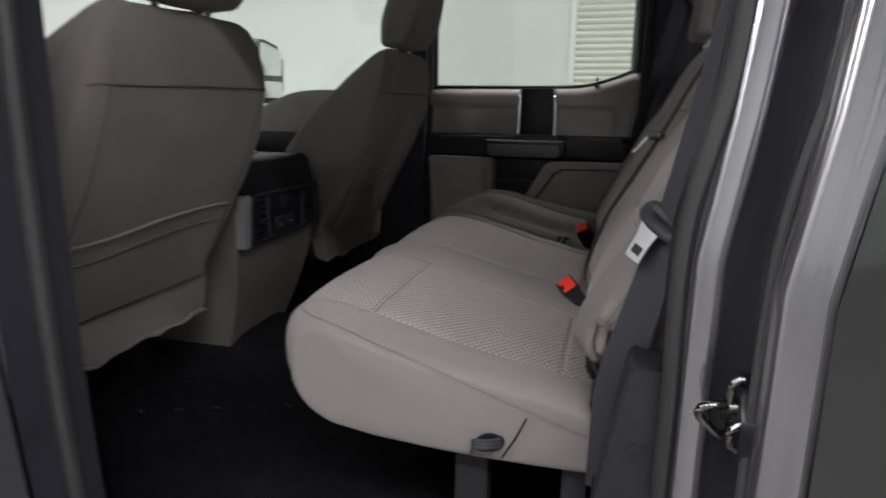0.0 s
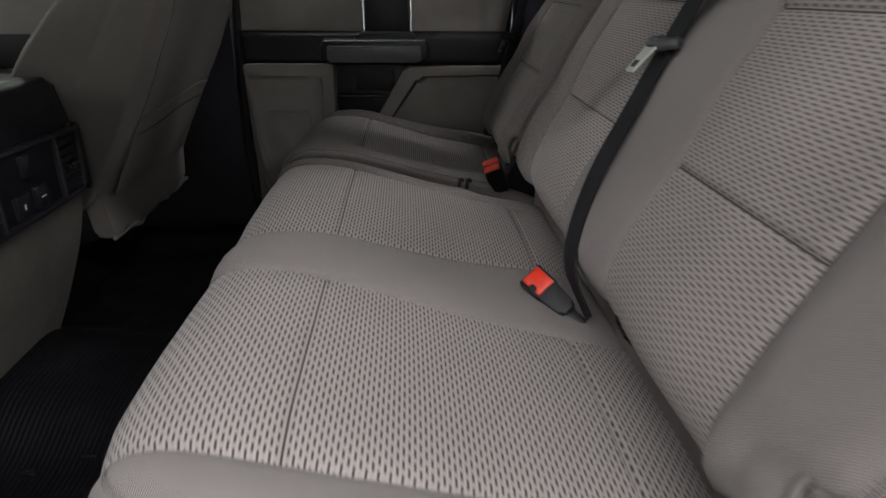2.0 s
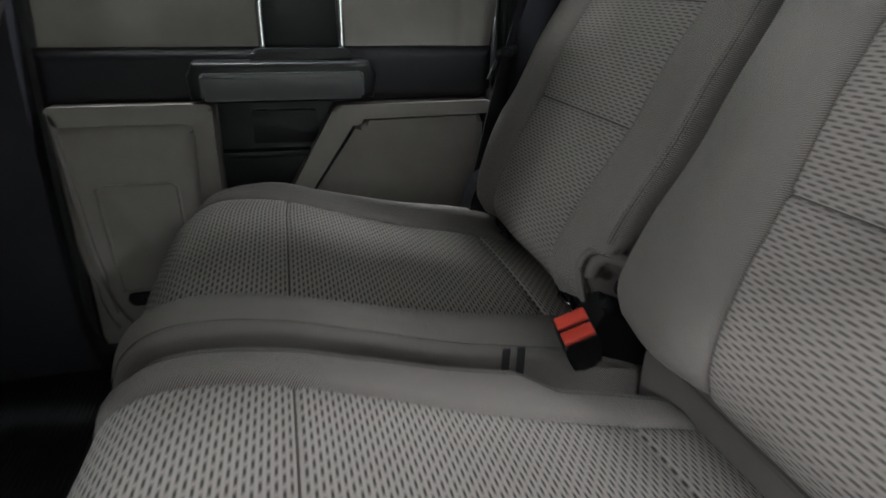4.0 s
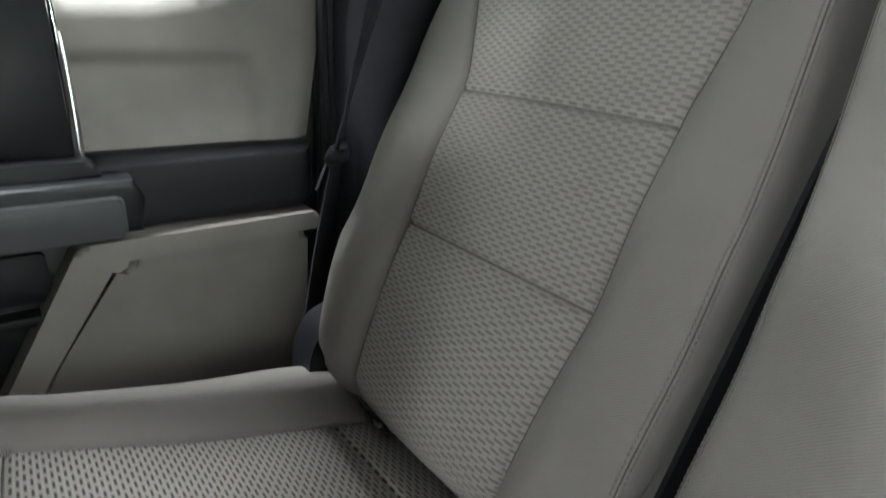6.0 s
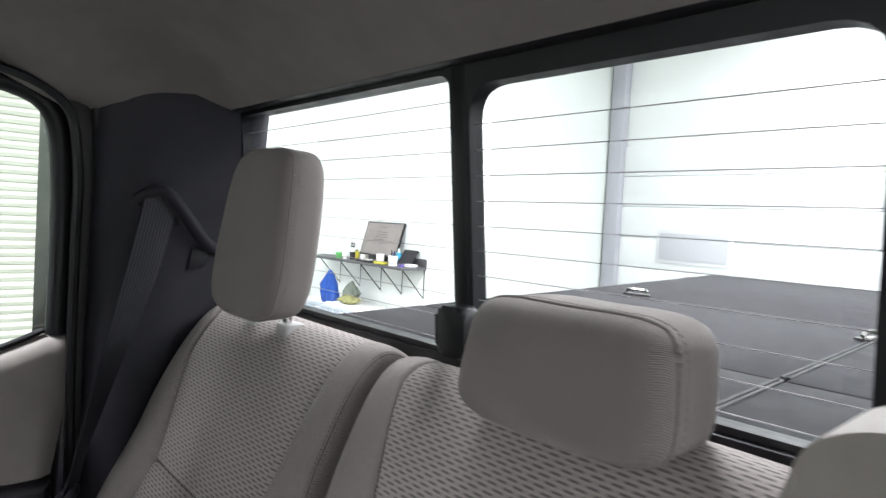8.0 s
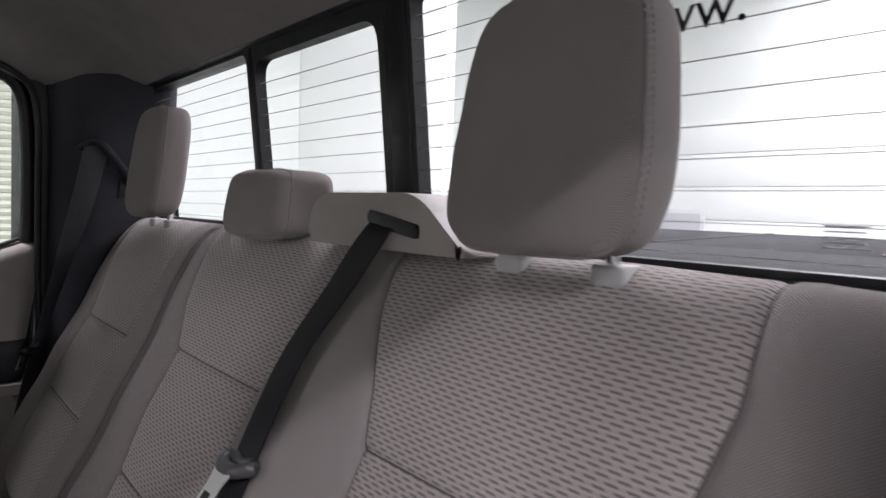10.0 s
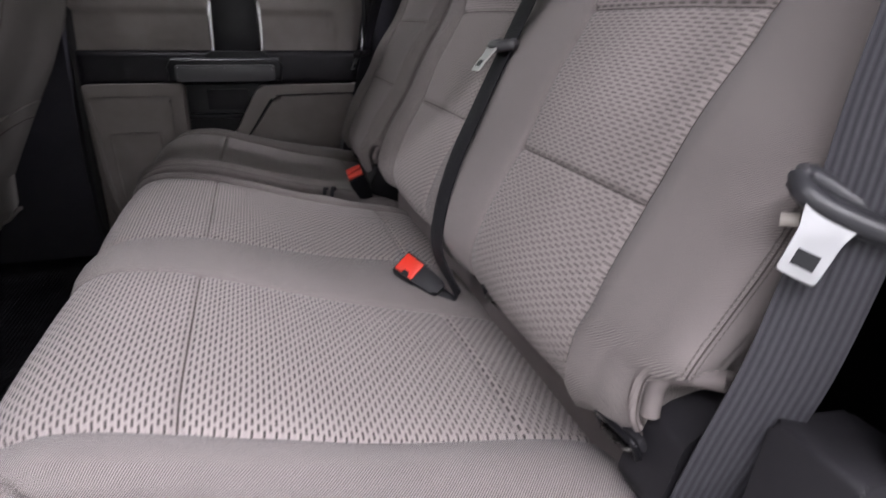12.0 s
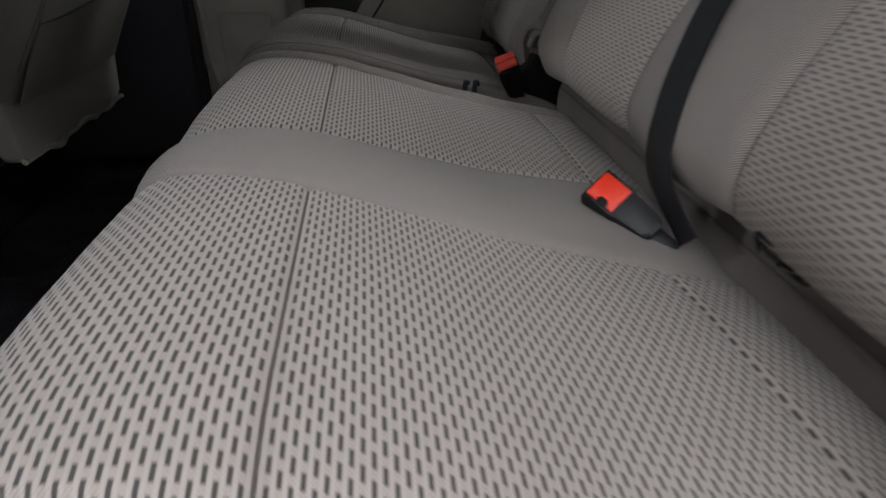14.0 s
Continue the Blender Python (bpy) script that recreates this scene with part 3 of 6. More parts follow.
def window_cell(y0, y1, z0, z1, rad, top=0.006, side=0.006):
    """One framed pane with its heater lines; top and side: how wide the gasket is above and at its near end."""
    outer = rounded([(y0, z0), (y1, z0), (y1, z1), (y0, z1)], 0.002)
    inner = rounded([(y0 + side, z0 + 0.006), (y1 - 0.006, z0 + 0.006), (y1 - 0.006, z1 - top), (y0 + side, z1 - top)], rad)
    part("gasket", frame_bar(outer, inner, WX - 0.006, WX + 0.014), M["black"], rear)
    pane = part("pane", sheet(WX + 0.005, y0 + 0.001, y1 - 0.001, z0 + 0.001, z1 - 0.001), M["glass_rear"], rear, "clear rear glass")
    pane.visible_shadow = False
    zz = z0 + 0.013
    while zz < z1 - top - 0.014:
        part("heater_line", box((WX + 0.0025, y0 + side, zz), (WX + 0.0038, y1 - 0.006, zz + 0.0007), 0), M["heater"], rear)
        zz += 0.0262


window_cell(0.239, 0.757, 0.923, 1.231, 0.018)
window_cell(-0.160, 0.222, 0.923, 1.231, 0.036, 0.021, 0.017)
window_cell(-0.757, -0.206, 0.923, 1.231, 0.018)
part("slider_latch", plate(rounded([(0.196, 0.93), (0.240, 0.93), (0.240, 0.984), (0.196, 0.984)], 0.012), 0, WX - 0.04, WX - 0.013, 0.006), M["black"], rear, "black plastic window latch")


def lean_forward(ob, slope=0.11, foot=0.95):
    """The rear window leans a little forward towards its top."""
    for v in ob.data.vertices:
        v.co.x -= slope * max(v.co.z - foot, 0)


for ob in rear.children:
    if not ob.name.startswith("lower_wall"):
        lean_forward(ob)

# ---- the seats ----
REC = Vector((0.459, 0, 0.888))
NRM = Vector((-0.888, 0, 0.459))
FOOT = Vector((0.525, 0, 0.588))


def at_cushion(a, y, b):
    t = min(max(abs(y) - 0.55, 0) / 0.20, 1)
    return Vector((a + 0.076 * t ** 1.8 * min(max((0.17 - a) / 0.18, 0), 1), y, b))


def at_back(a, y, b):
    p = FOOT + REC * a + NRM * b
    return Vector((p.x, y, p.z))


def const(v):
    return lambda a: v


CUSHION = [(0.494, 0.352), (0.43, 0.369), (0.30, 0.394), (0.20, 0.421), (0.13, 0.440), (0.072, 0.448), (0.026, 0.446), (-0.004, 0.431), (-0.020, 0.403),
           (-0.023, 0.362), (-0.016, 0.324), (0.008, 0.300), (0.045, 0.290), (0.10, 0.286), (0.20, 0.279), (0.33, 0.276), (0.43, 0.279), (0.486, 0.283), (0.503, 0.297), (0.507, 0.318), (0.505, 0.338)]


def share_of(profile, index_point, step=0.012):
    """The share of the outline's length at which it passes nearest to a point."""
    base = spline([(a, b, 0) for a, b in profile], True, step)
    d = [(p - Vector((*index_point, 0))).length for p in base]
    return d.index(min(d)) / len(base)


def cushion(bench, lines, insert, line_seams, label, bulge, ends=(0.040, 0.016), edges=()):
    s_f, s_r = share_of(CUSHION, (0.13, 0.44)), share_of(CUSHION, (0.428, 0.370))
    plain, woven, cord, fine = pad(CUSHION, lines, at_cushion, 0.012, insert, (0.0, share_of(CUSHION, (0.0, 0.335))), (s_r, s_f), line_seams, ends, bulge, edges=edges, side_rows=11, corded=(s_f,))
    ob = part("cushion", plain, M["seat_plain"], bench, label, 0)
    part("woven_panel", woven, M["seat_dash"], ob, "taupe cloth woven with short dark dashes", 0)
    for bm in cord:
        part("seam", bm, M["stitch"], ob, "dark sewn seam", 0)
    for bm in fine:
        part("stitching", bm, M["thread"], ob, "fine taupe stitching", 0)
    return ob


def bulge_big(q, a):
    # lines: 0 outer edge, 1-2 insert, 3-4 insert, 5 split edge
    v = 0.0
    if q < 1:
        v = 0.008 * math.sin(math.pi * max(q, 0) ** 0.8) + 0.020 * min(max((a - 0.1) / 0.3, 0), 1) * (1 - max(q, 0)) ** 0.8
    elif 2 < q < 3:
        v = 0.006 * math.sin(math.pi * (q - 2))
    elif q > 4:
        v = 0.008 * math.sin(math.pi * (q - 4) * 0.8) - 0.012 * max(q - 4.3, 0)
    for g in (1, 3):
        if g <= q <= g + 1:
            v = 0.004 * math.sin(math.pi * (q - g))
    return v


def bulge_small(q, a):
    v = 0.0
    if q < 1:
        v = 0.005 * (1 - max(q, 0)) + 0.009 * math.sin(math.pi * max(q, 0) * 0.9)
    elif q > 2:
        v = 0.008 * math.sin(math.pi * max(3 - q, 0) ** 0.8) + 0.010 * min(max((a - 0.1) / 0.3, 0), 1) * (1 - max(3 - q, 0)) ** 0.8
    elif 1 <= q <= 2:
        v = 0.004 * math.sin(math.pi * (q - 1))
    return v


bench_wide = thing("rear_bench", "wide taupe cloth rear bench seat with woven panels", "bench seat", "rear bench", at=(0.3, -0.3, FLOOR))
bench_narrow = thing("rear_bench", "narrow taupe cloth rear bench seat with a woven panel", "bench seat", "rear bench", at=(0.3, 0.5, FLOOR))
big = cushion(bench_wide,
              [table([(0.0, -0.712), (0.08, -0.734), (0.45, -0.746)]), table([(0.0, -0.62), (0.13, -0.635), (0.43, -0.626)]), table([(0.0, -0.30), (0.13, -0.315), (0.43, -0.358)]),
               table([(0.0, -0.19), (0.13, -0.180), (0.43, -0.163)]), table([(0.0, 0.16), (0.13, 0.157), (0.43, 0.127)]), table([(0.0, 0.226), (0.345, 0.226), (0.375, 0.196), (0.50, 0.190)])],
              (1, 3), (1, 2, 3, 4), "wide taupe cushion with two woven panels", bulge_big, (0.040, 0.016, 0.020, 0.012), edges=[(1, 6.0, 6.0, 0.0, 0.5), (1, 7.2, 7.2, 0.0, 0.5, "line")])
small = cushion(bench_narrow, [const(0.236), table([(0.0, 0.31), (0.13, 0.307), (0.43, 0.335)]), table([(0.0, 0.63), (0.13, 0.636), (0.43, 0.612)]),
                                      table([(0.0, 0.715), (0.08, 0.74), (0.45, 0.755)])],
                (1,), (1, 2), "narrow taupe cushion with one woven panel", bulge_small, (0.014, 0.010, 0.040, 0.016), edges=[(0, 6, 6, 0.0, 0.5), (0, 7.3, 7.3, 0.0, 0.5, "line"), (1, 0, 2, 0.0, 0.4)])

BACK = [(-0.175, -0.030), (-0.165, -0.008), (-0.14, 0.006), (-0.08, 0.010), (0.0, 0.004), (0.08, 0.006), (0.17, 0.0), (0.26, 0.004), (0.33, 0.0), (0.375, -0.012), (0.398, -0.035),
        (0.402, -0.07), (0.385, -0.10), (0.30, -0.115), (0.0, -0.115), (-0.15, -0.105)]


def backrest(bench, lines, insert, line_seams, label, bulge, upper=0.172, ends=(0.045, 0.030), drop=0.0, foot=-0.102):
    outline = [(a - drop * min(max((-0.06 - a) / 0.08, 0), 1), b) for a, b in BACK]
    s0, s1 = share_of(outline, (0.0, 0.004)), share_of(outline, (upper, 0.0))
    plain, woven, cord, fine = pad(outline, lines, at_back, 0.012, insert, (0.004, share_of(outline, (0.398, -0.04))), (s0, s1), line_seams, ends, bulge, seam_depth=0.005, edges=[(e, o, o, share_of(outline, (foot, 0.008)), share_of(outline, (0.402, -0.07)), *k) for e in (0, 1) for o, k in (((0.5, ()), (1.3, ("line",)), (2.1, ())) if ends[2 * e] > 0.03 else ((2.0, ()), (2.9, ("line",)), (3.8, ())))])
    ob = part("backrest", plain, M["seat_plain"], bench, label, 0)
    part("woven_panel", woven, M["back_dash"], ob, "taupe cloth woven with short dark dashes", 0)
    for bm in cord:
        part("seam", bm, M["stitch"], ob, "dark sewn seam", 0)
    for bm in fine:
        part("stitching", bm, M["thread"], ob, "fine taupe stitching", 0)
    return ob


def bulge_back(n):
    def f(q, a):
        g = min(int(max(q, 0)), n - 1)
        t = q - g
        low = min(max((0.30 - a) / 0.25, 0.15), 1)
        if g % 2 == 0:
            return (0.013 if g in (0, n - 1) else 0.012) * low * math.sin(math.pi * min(max(t, 0), 1))
        return 0.004 * math.sin(math.pi * t)
    return f


backrest(bench_wide,
         [table([(-0.17, -0.714), (-0.118, -0.718), (-0.100, -0.750), (0.2, -0.756), (0.34, -0.752), (0.40, -0.742)]),
          table([(-0.15, -0.640), (0.0, -0.621), (0.172, -0.631), (0.23, -0.648), (0.30, -0.662), (0.38, -0.658)]),
          table([(-0.15, -0.372), (0.0, -0.362), (0.172, -0.352), (0.23, -0.332), (0.30, -0.296), (0.38, -0.270)]),
          table([(-0.15, -0.155), (0.0, -0.148), (0.172, -0.130), (0.25, -0.16), (0.38, -0.19)]),
          table([(-0.15, 0.085), (0.0, 0.115), (0.172, 0.138), (0.25, 0.190), (0.37, 0.236)]),
          table([(-0.17, 0.244), (0.1, 0.251), (0.2, 0.262), (0.3, 0.272), (0.40, 0.280)])], (1, 3), (1, 2, 3, 4), "wide taupe backrest with two woven panels", bulge_back(5),
         ends=(0.042, 0.020, 0.024, 0.018))
backrest(bench_narrow,
         [table([(-0.205, 0.291), (-0.165, 0.301), (-0.146, 0.299), (-0.132, 0.276), (0.1, 0.277), (0.2, 0.287), (0.3, 0.294), (0.40, 0.298)]), table([(-0.15, 0.365), (0.0, 0.357), (0.172, 0.360), (0.24, 0.348), (0.38, 0.342)]),
          table([(-0.15, 0.597), (0.0, 0.621), (0.172, 0.636), (0.23, 0.660), (0.30, 0.690), (0.38, 0.695)]),
          table([(-0.17, 0.715), (-0.05, 0.755), (0.2, 0.772), (0.40, 0.752)])], (1,), (1, 2), "narrow taupe backrest with one woven panel", bulge_back(3), 0.160, (0.022, 0.016, 0.045, 0.030), 0.022, -0.125)


def squircle(q, p=5.0):
    """A point of the unit cube's surface drawn in to a cube with round edges."""
    return Vector(q) / sum(abs(c) ** p for c in q) ** (1 / p)


def headrest(centre, half, taper, label, post=0.045, collar=True):
    """A padded headrest on two posts: a stitched front panel, a side band round it."""
    cx, cy, cz = centre
    hx, hy, hz = half
    ob = thing("headrest", label, "headrest", "rear headrests", at=(cx, cy, cz - hz))

    def place(q, grow=0.0):
        x, y, z = squircle(q)
        full = 1 - 0.10 * (y * y) if x < 0 else 1.0
        p = Vector((cx + x * (hx + grow) * full + 0.14 * z * hz, cy + y * (hy + grow - taper * max(z + 0.2, 0)), cz + z * (hz + grow)))
        w = noise.noise(p * 14) * 0.0016 + noise.noise(p * 40) * 0.0006 * (1.6 if z < -0.5 else 1)
        if x < 0 and -0.98 < z < -0.4:
            w += 0.0022 * math.sin((z + 0.98) / 0.58 * math.pi) * noise.noise(Vector((p.y * 60, p.z * 9, cy)))
        return p + (p - Vector((cx, cy, cz))).normalized() * w

    n = 18
    bm = bmesh.new()
    uvl = bm.loops.layers.uv.new("UVMap")
    made = {}

    def vert(q):
        key = tuple(round(c, 5) for c in q)
        if key not in made:
            made[key] = bm.verts.new(place(q))
        return made[key]

    grid = [math.sin((j / n - 0.5) * math.pi * 0.86) / math.sin(0.43 * math.pi) for j in range(n + 1)]
    for axis in range(3):
        for sgn in (-1, 1):
            for i in range(n):
                for j in range(n):
                    cell = []
                    for a, b in ((i, j), (i + 1, j), (i + 1, j + 1), (i, j + 1)):
                        q = [0, 0, 0]
                        q[axis], q[axis - 2], q[axis - 1] = sgn, grid[a], grid[b]
                        cell.append(q)
                    f = bm.faces.new([vert(q) for q in cell])
                    f.smooth = True
                    for loop in f.loops:
                        c = loop.vert.co
                        loop[uvl].uv = (c.z + (c.x if axis == 2 else 0), c.y + (c.x if axis == 1 else 0))
    part("cushion", finish(bm), M["headrest_cloth"], ob, "", 0)
    loop = [(-0.55, -1 + 2 * i / 12, -1) for i in range(12)] + [(-0.55, 1, -1 + 2 * i / 12) for i in range(12)] + [(-0.55, 1 - 2 * i / 12, 1) for i in range(12)] + [(-0.55, -1, 1 - 2 * i / 12) for i in range(12)]
    part("piping", tube([place(q, 0.0001) for q in loop], 0.0015, True, 0.006, 6), M["headrest_cloth"], ob, "raised sewn edge")
    for shift in (0.07, 0.24):
        part("stitching", stitches([place((q[0] + shift, q[1], q[2]), 0.0001) for q in loop + loop[:1]], 0.0006, 0.0040, 0.0030), M["thread"], ob, "row of fine stitches")
    for s in (-1, 1):
        part("post", tube([(cx + 0.016, cy + s * post, 0.90), (cx + 0.006, cy + s * post, cz - hz * 0.7)], 0.0058, step=0.01, sides=12), M["steel"], ob, "bright steel post")
        if collar:
            part("collar", plate(rounded([(cx + 0.002, cy + s * post - 0.016), (cx + 0.034, cy + s * post - 0.016), (cx + 0.034, cy + s * post + 0.016), (cx + 0.002, cy + s * post + 0.016)], 0.006), 2, 0.910, 0.927, 0.004, 3), M["collar"], ob, "pale grey plastic collar")
    return ob


M["collar"] = plastic("pale_grey_collar_plastic", (0.38, 0.375, 0.37), 0.35, 900, 0.1)
headrest((0.696, -0.490, 1.040), (0.044, 0.095, 0.108), 0.013, "tall taupe cloth headrest on the wide backrest", 0.051)
headrest((0.696, 0.527, 1.043), (0.037, 0.094, 0.110), 0.012, "tall taupe cloth headrest on the narrow backrest")
headrest((0.707, 0.028, 0.966), (0.051, 0.095, 0.049), 0.006, "low taupe cloth middle headrest", 0.05, False)


def cloth_strip(name, y0, y1):
    ob = thing(name, "taupe carpet strip behind a seat cushion", "carpet strip", at=(0.49, y0, 0.30))
    part("strip", plate(rounded([(0.494, 0.25), (0.54, 0.25), (0.54, 0.385), (0.520, 0.402), (0.502, 0.398), (0.494, 0.378)], 0.012), 1, y0, y1, 0.006), M["strip"], ob, "", 30)
    part("edge", tube([(0.4965, y0 + 0.006, 0.383), (0.4960, (y0 + y1) / 2, 0.382), (0.4965, y1 - 0.006, 0.383)], 0.0030, step=0.03), M["strip"], ob, "rolled carpet edge")


# darker than the seat cloth: the shade behind the cushions is in its tint
M["strip"] = plastic("shaded_taupe_carpet", scaled(TAUPE, 0.62), 0.95, 1400, 1.0, 0.1)
cloth_strip("carpet_strip", -0.70, 0.225)
cloth_strip("carpet_strip", 0.245, 0.70)


def latch(x, y, z, turn):
    ob = thing("child_seat_anchor", "small black steel anchor loop in a plastic slot behind the cushion", "anchor", "child seat anchors", at=(x, y, z))
    m = pose(x, y, z, 0, -24, turn)
    ring = rounded([(-0.025, -0.009), (0.025, -0.009), (0.025, 0.009), (-0.025, 0.009)], 0.005)
    part("slot_rim", tube([(0.0, p[0], p[1]) for p in ring], 0.0028, True, 0.006, 8, smooth=False), M["black"], ob, "black plastic rim", m=m)
    part("slot", plate(ring, 0, 0.004, 0.010, 0.002), M["cover"], ob, "dark slot", m=m)
    part("loop", tube([(0.006, -0.019, -0.003), (-0.003, -0.017, -0.002), (-0.005, 0.0, -0.001), (-0.003, 0.017, -0.002), (0.006, 0.019, -0.003)], 0.0024, step=0.006), M["dark_steel"], ob, "dark steel wire loop", m=m)
    return ob


for xx, yy, zz, tt in ((0.464, -0.436, 0.422, 6), (0.467, -0.702, 0.423, 4), (0.455, 0.346, 0.389, -4), (0.456, 0.578, 0.390, 0)):
    latch(xx, yy, zz, tt)

# stitched seam along the side of the wide cushion, with its pull strap
def on_surface(ob, points, lift=0.0006, inside=(0.25, -0.4, 0.35)):
    """Points drawn on to the nearest place of a mesh."""
    tree = BVHTree.FromPolygons([ob.matrix_world @ v.co for v in ob.data.vertices], [tuple(p.vertices) for p in ob.data.polygons])
    out = []
    for p in points:
        place, normal, _, _ = tree.find_nearest(Vector(p))
        if normal.dot(Vector(p) - Vector(inside)) < 0:
            normal = -normal
        out.append(place + normal * lift)
    return out


bpy.context.view_layer.update()
def stitch(points, fine=0.012, r=0.0009):
    line = spline(points, False, fine)
    part("stitching", tube(on_surface(big, line), r, step=0.008, sides=5), M["thread"], big)


SIDE_SEAM = [(0.000, -0.600, 0.424), (0.014, -0.640, 0.436), (0.036, -0.670, 0.444), (0.065, -0.698, 0.446), (0.104, -0.716, 0.445), (0.157, -0.726, 0.433), (0.21, -0.731, 0.418),
             (0.267, -0.737, 0.403), (0.327, -0.742, 0.386), (0.387, -0.746, 0.368), (0.44, -0.748, 0.352), (0.478, -0.742, 0.340)]
for drop_by in (0.0036, -0.0036):
    part("stitching", stitches(on_surface(big, [p - Vector((0, 0, drop_by)) for p in spline(SIDE_SEAM, False, 0.008)], 0.0003)), M["thread"], big, "fine taupe stitching")
part("seam", tube(on_surface(big, spline(SIDE_SEAM, False, 0.008), 0.0001), 0.0005, step=0.006, sides=5), M["stitch"], big, "dark sewn seam")
SLIT = [(0.393, -0.77, 0.358), (0.380, -0.78, 0.330), (0.362, -0.78, 0.288)]
part("slit", tube(on_surface(big, spline(SLIT, False, 0.012), 0.0002), 0.0016, step=0.008, sides=6), M["black"], big, "dark slit beside the strap")
stitch([(x + 0.008, y, z) for x, y, z in SLIT], 0.012, 0.0007)
part("slot", plate(rounded([(0.325, 0.300), (0.362, 0.306), (0.368, 0.325), (0.345, 0.330), (0.325, 0.318)], 0.01), 1, -0.7515, -0.740, 0.002), M["black"], big, "dark opening in the side cover")
part("strap", ribbon([(0.322, -0.748, 0.300), (0.326, -0.763, 0.318), (0.345, -0.766, 0.322), (0.362, -0.750, 0.318)], [(0, 0.2, 1)] * 4, 0.014, 0.002, 0.005), M["belt"], big, "black webbing pull strap")
back_wide = next(c for c in bench_wide.children if c.name.startswith("backrest"))
FLAP = [(0.474, -0.719, 0.438), (0.469, -0.718, 0.447), (0.467, -0.717, 0.458), (0.468, -0.716, 0.470), (0.471, -0.716, 0.484), (0.476, -0.722, 0.4945), (0.482, -0.738, 0.502), (0.498, -0.748, 0.501), (0.520, -0.752, 0.496)]
def piped_edge(back, points):
    """The piped edge of a cover over a notch, the cloth folded in behind it and its sewn line."""
    path = [Vector(p) for p in points]
    part("piping", tube(path, 0.0040, step=0.005), M["piping"], back, "piped edge of the cover")
    part("cover_fold", tube([p + Vector((0.013, -0.005, -0.007)) for p in path[2:-1]], 0.0075, step=0.006, sides=12), M["piping"], back, "folded cloth under the cover's edge")
    part("seam", tube([p + Vector((0.0010, -0.0042, -0.0032)) for p in path[:-1]], 0.0008, step=0.005, sides=5), M["stitch"], back, "dark sewn seam")


piped_edge(back_wide, FLAP)
back_narrow = next(c for c in bench_narrow.children if c.name.startswith("backrest"))
FLAP2 = [(0.453, 0.290, 0.406), (0.448, 0.294, 0.424), (0.446, 0.301, 0.443), (0.448, 0.302, 0.453), (0.452, 0.299, 0.463), (0.459, 0.294, 0.469), (0.466, 0.287, 0.4695), (0.478, 0.279, 0.466), (0.492, 0.273, 0.462)]
piped_edge(back_narrow, FLAP2)

part("hem", tube([(0.470, -0.738, 0.372), (0.476, -0.744, 0.355), (0.475, -0.748, 0.335), (0.480, -0.748, 0.312), (0.476, -0.744, 0.292)], 0.0038, step=0.008), M["seat_plain"], big, "folded cloth hem")

# the folded cover and dark hinge in the narrow backrest's notch, and dark plates that stand for the shade deep in the
# splits of the bench
def in_back(bm):
    for v in bm.verts:
        v.co = at_back(v.co.x, v.co.y, v.co.z)
    return finish(bm)


part("hinge", in_back(plate(rounded([(-0.235, 0.240), (-0.172, 0.240), (-0.166, 0.262), (-0.182, 0.286), (-0.235, 0.290)], 0.012), 2, -0.090, -0.010, 0.010, 3)), M["black"], back_narrow, "black plastic hinge cover")
part("side_panel", in_back(plate(rounded([(-0.17, -0.020), (0.37, -0.028), (0.385, -0.06), (0.37, -0.095), (-0.15, -0.095)], 0.02), 1, 0.2620, 0.2660, 0)), M["carpet"], back_narrow, "dark plate for the shade in the gap between the backrests")
part("side_panel", plate(rounded([(0.012, 0.34), (0.03, 0.415), (0.09, 0.428), (0.2, 0.402), (0.32, 0.372), (0.33, 0.29), (0.04, 0.31)], 0.01), 1, 0.2295, 0.2325, 0), M["carpet"], small, "dark plate for the shade in the gap between the cushions")

# seat stand and trim under the bench
stand = thing("seat_stand", "grey plastic and steel stand under the bench", "seat stand", at=(0.3, -0.3, FLOOR))
for yy in (-0.70, -0.1, 0.2, 0.66):
    part("leg", box((0.285, yy, FLOOR - 0.01), (0.335, yy + 0.035, 0.29), 0.006), M["grey_plastic"], stand, "grey steel leg")
part("cross_bar", box((0.29, -0.66, 0.255), (0.33, 0.66, 0.28), 0.006), M["grey_plastic"], stand)
part("rear_panel", box((0.44, -0.72, FLOOR - 0.01), (0.475, 0.72, 0.30), 0.006), M["trim_dark"], stand)


def rake(z):
    """How far the near door opening's rear edge leans back at a height."""
    return 0.14 * min(max(z - 0.62, 0), 0.22) + 0.03 * max(z - 0.84, 0)


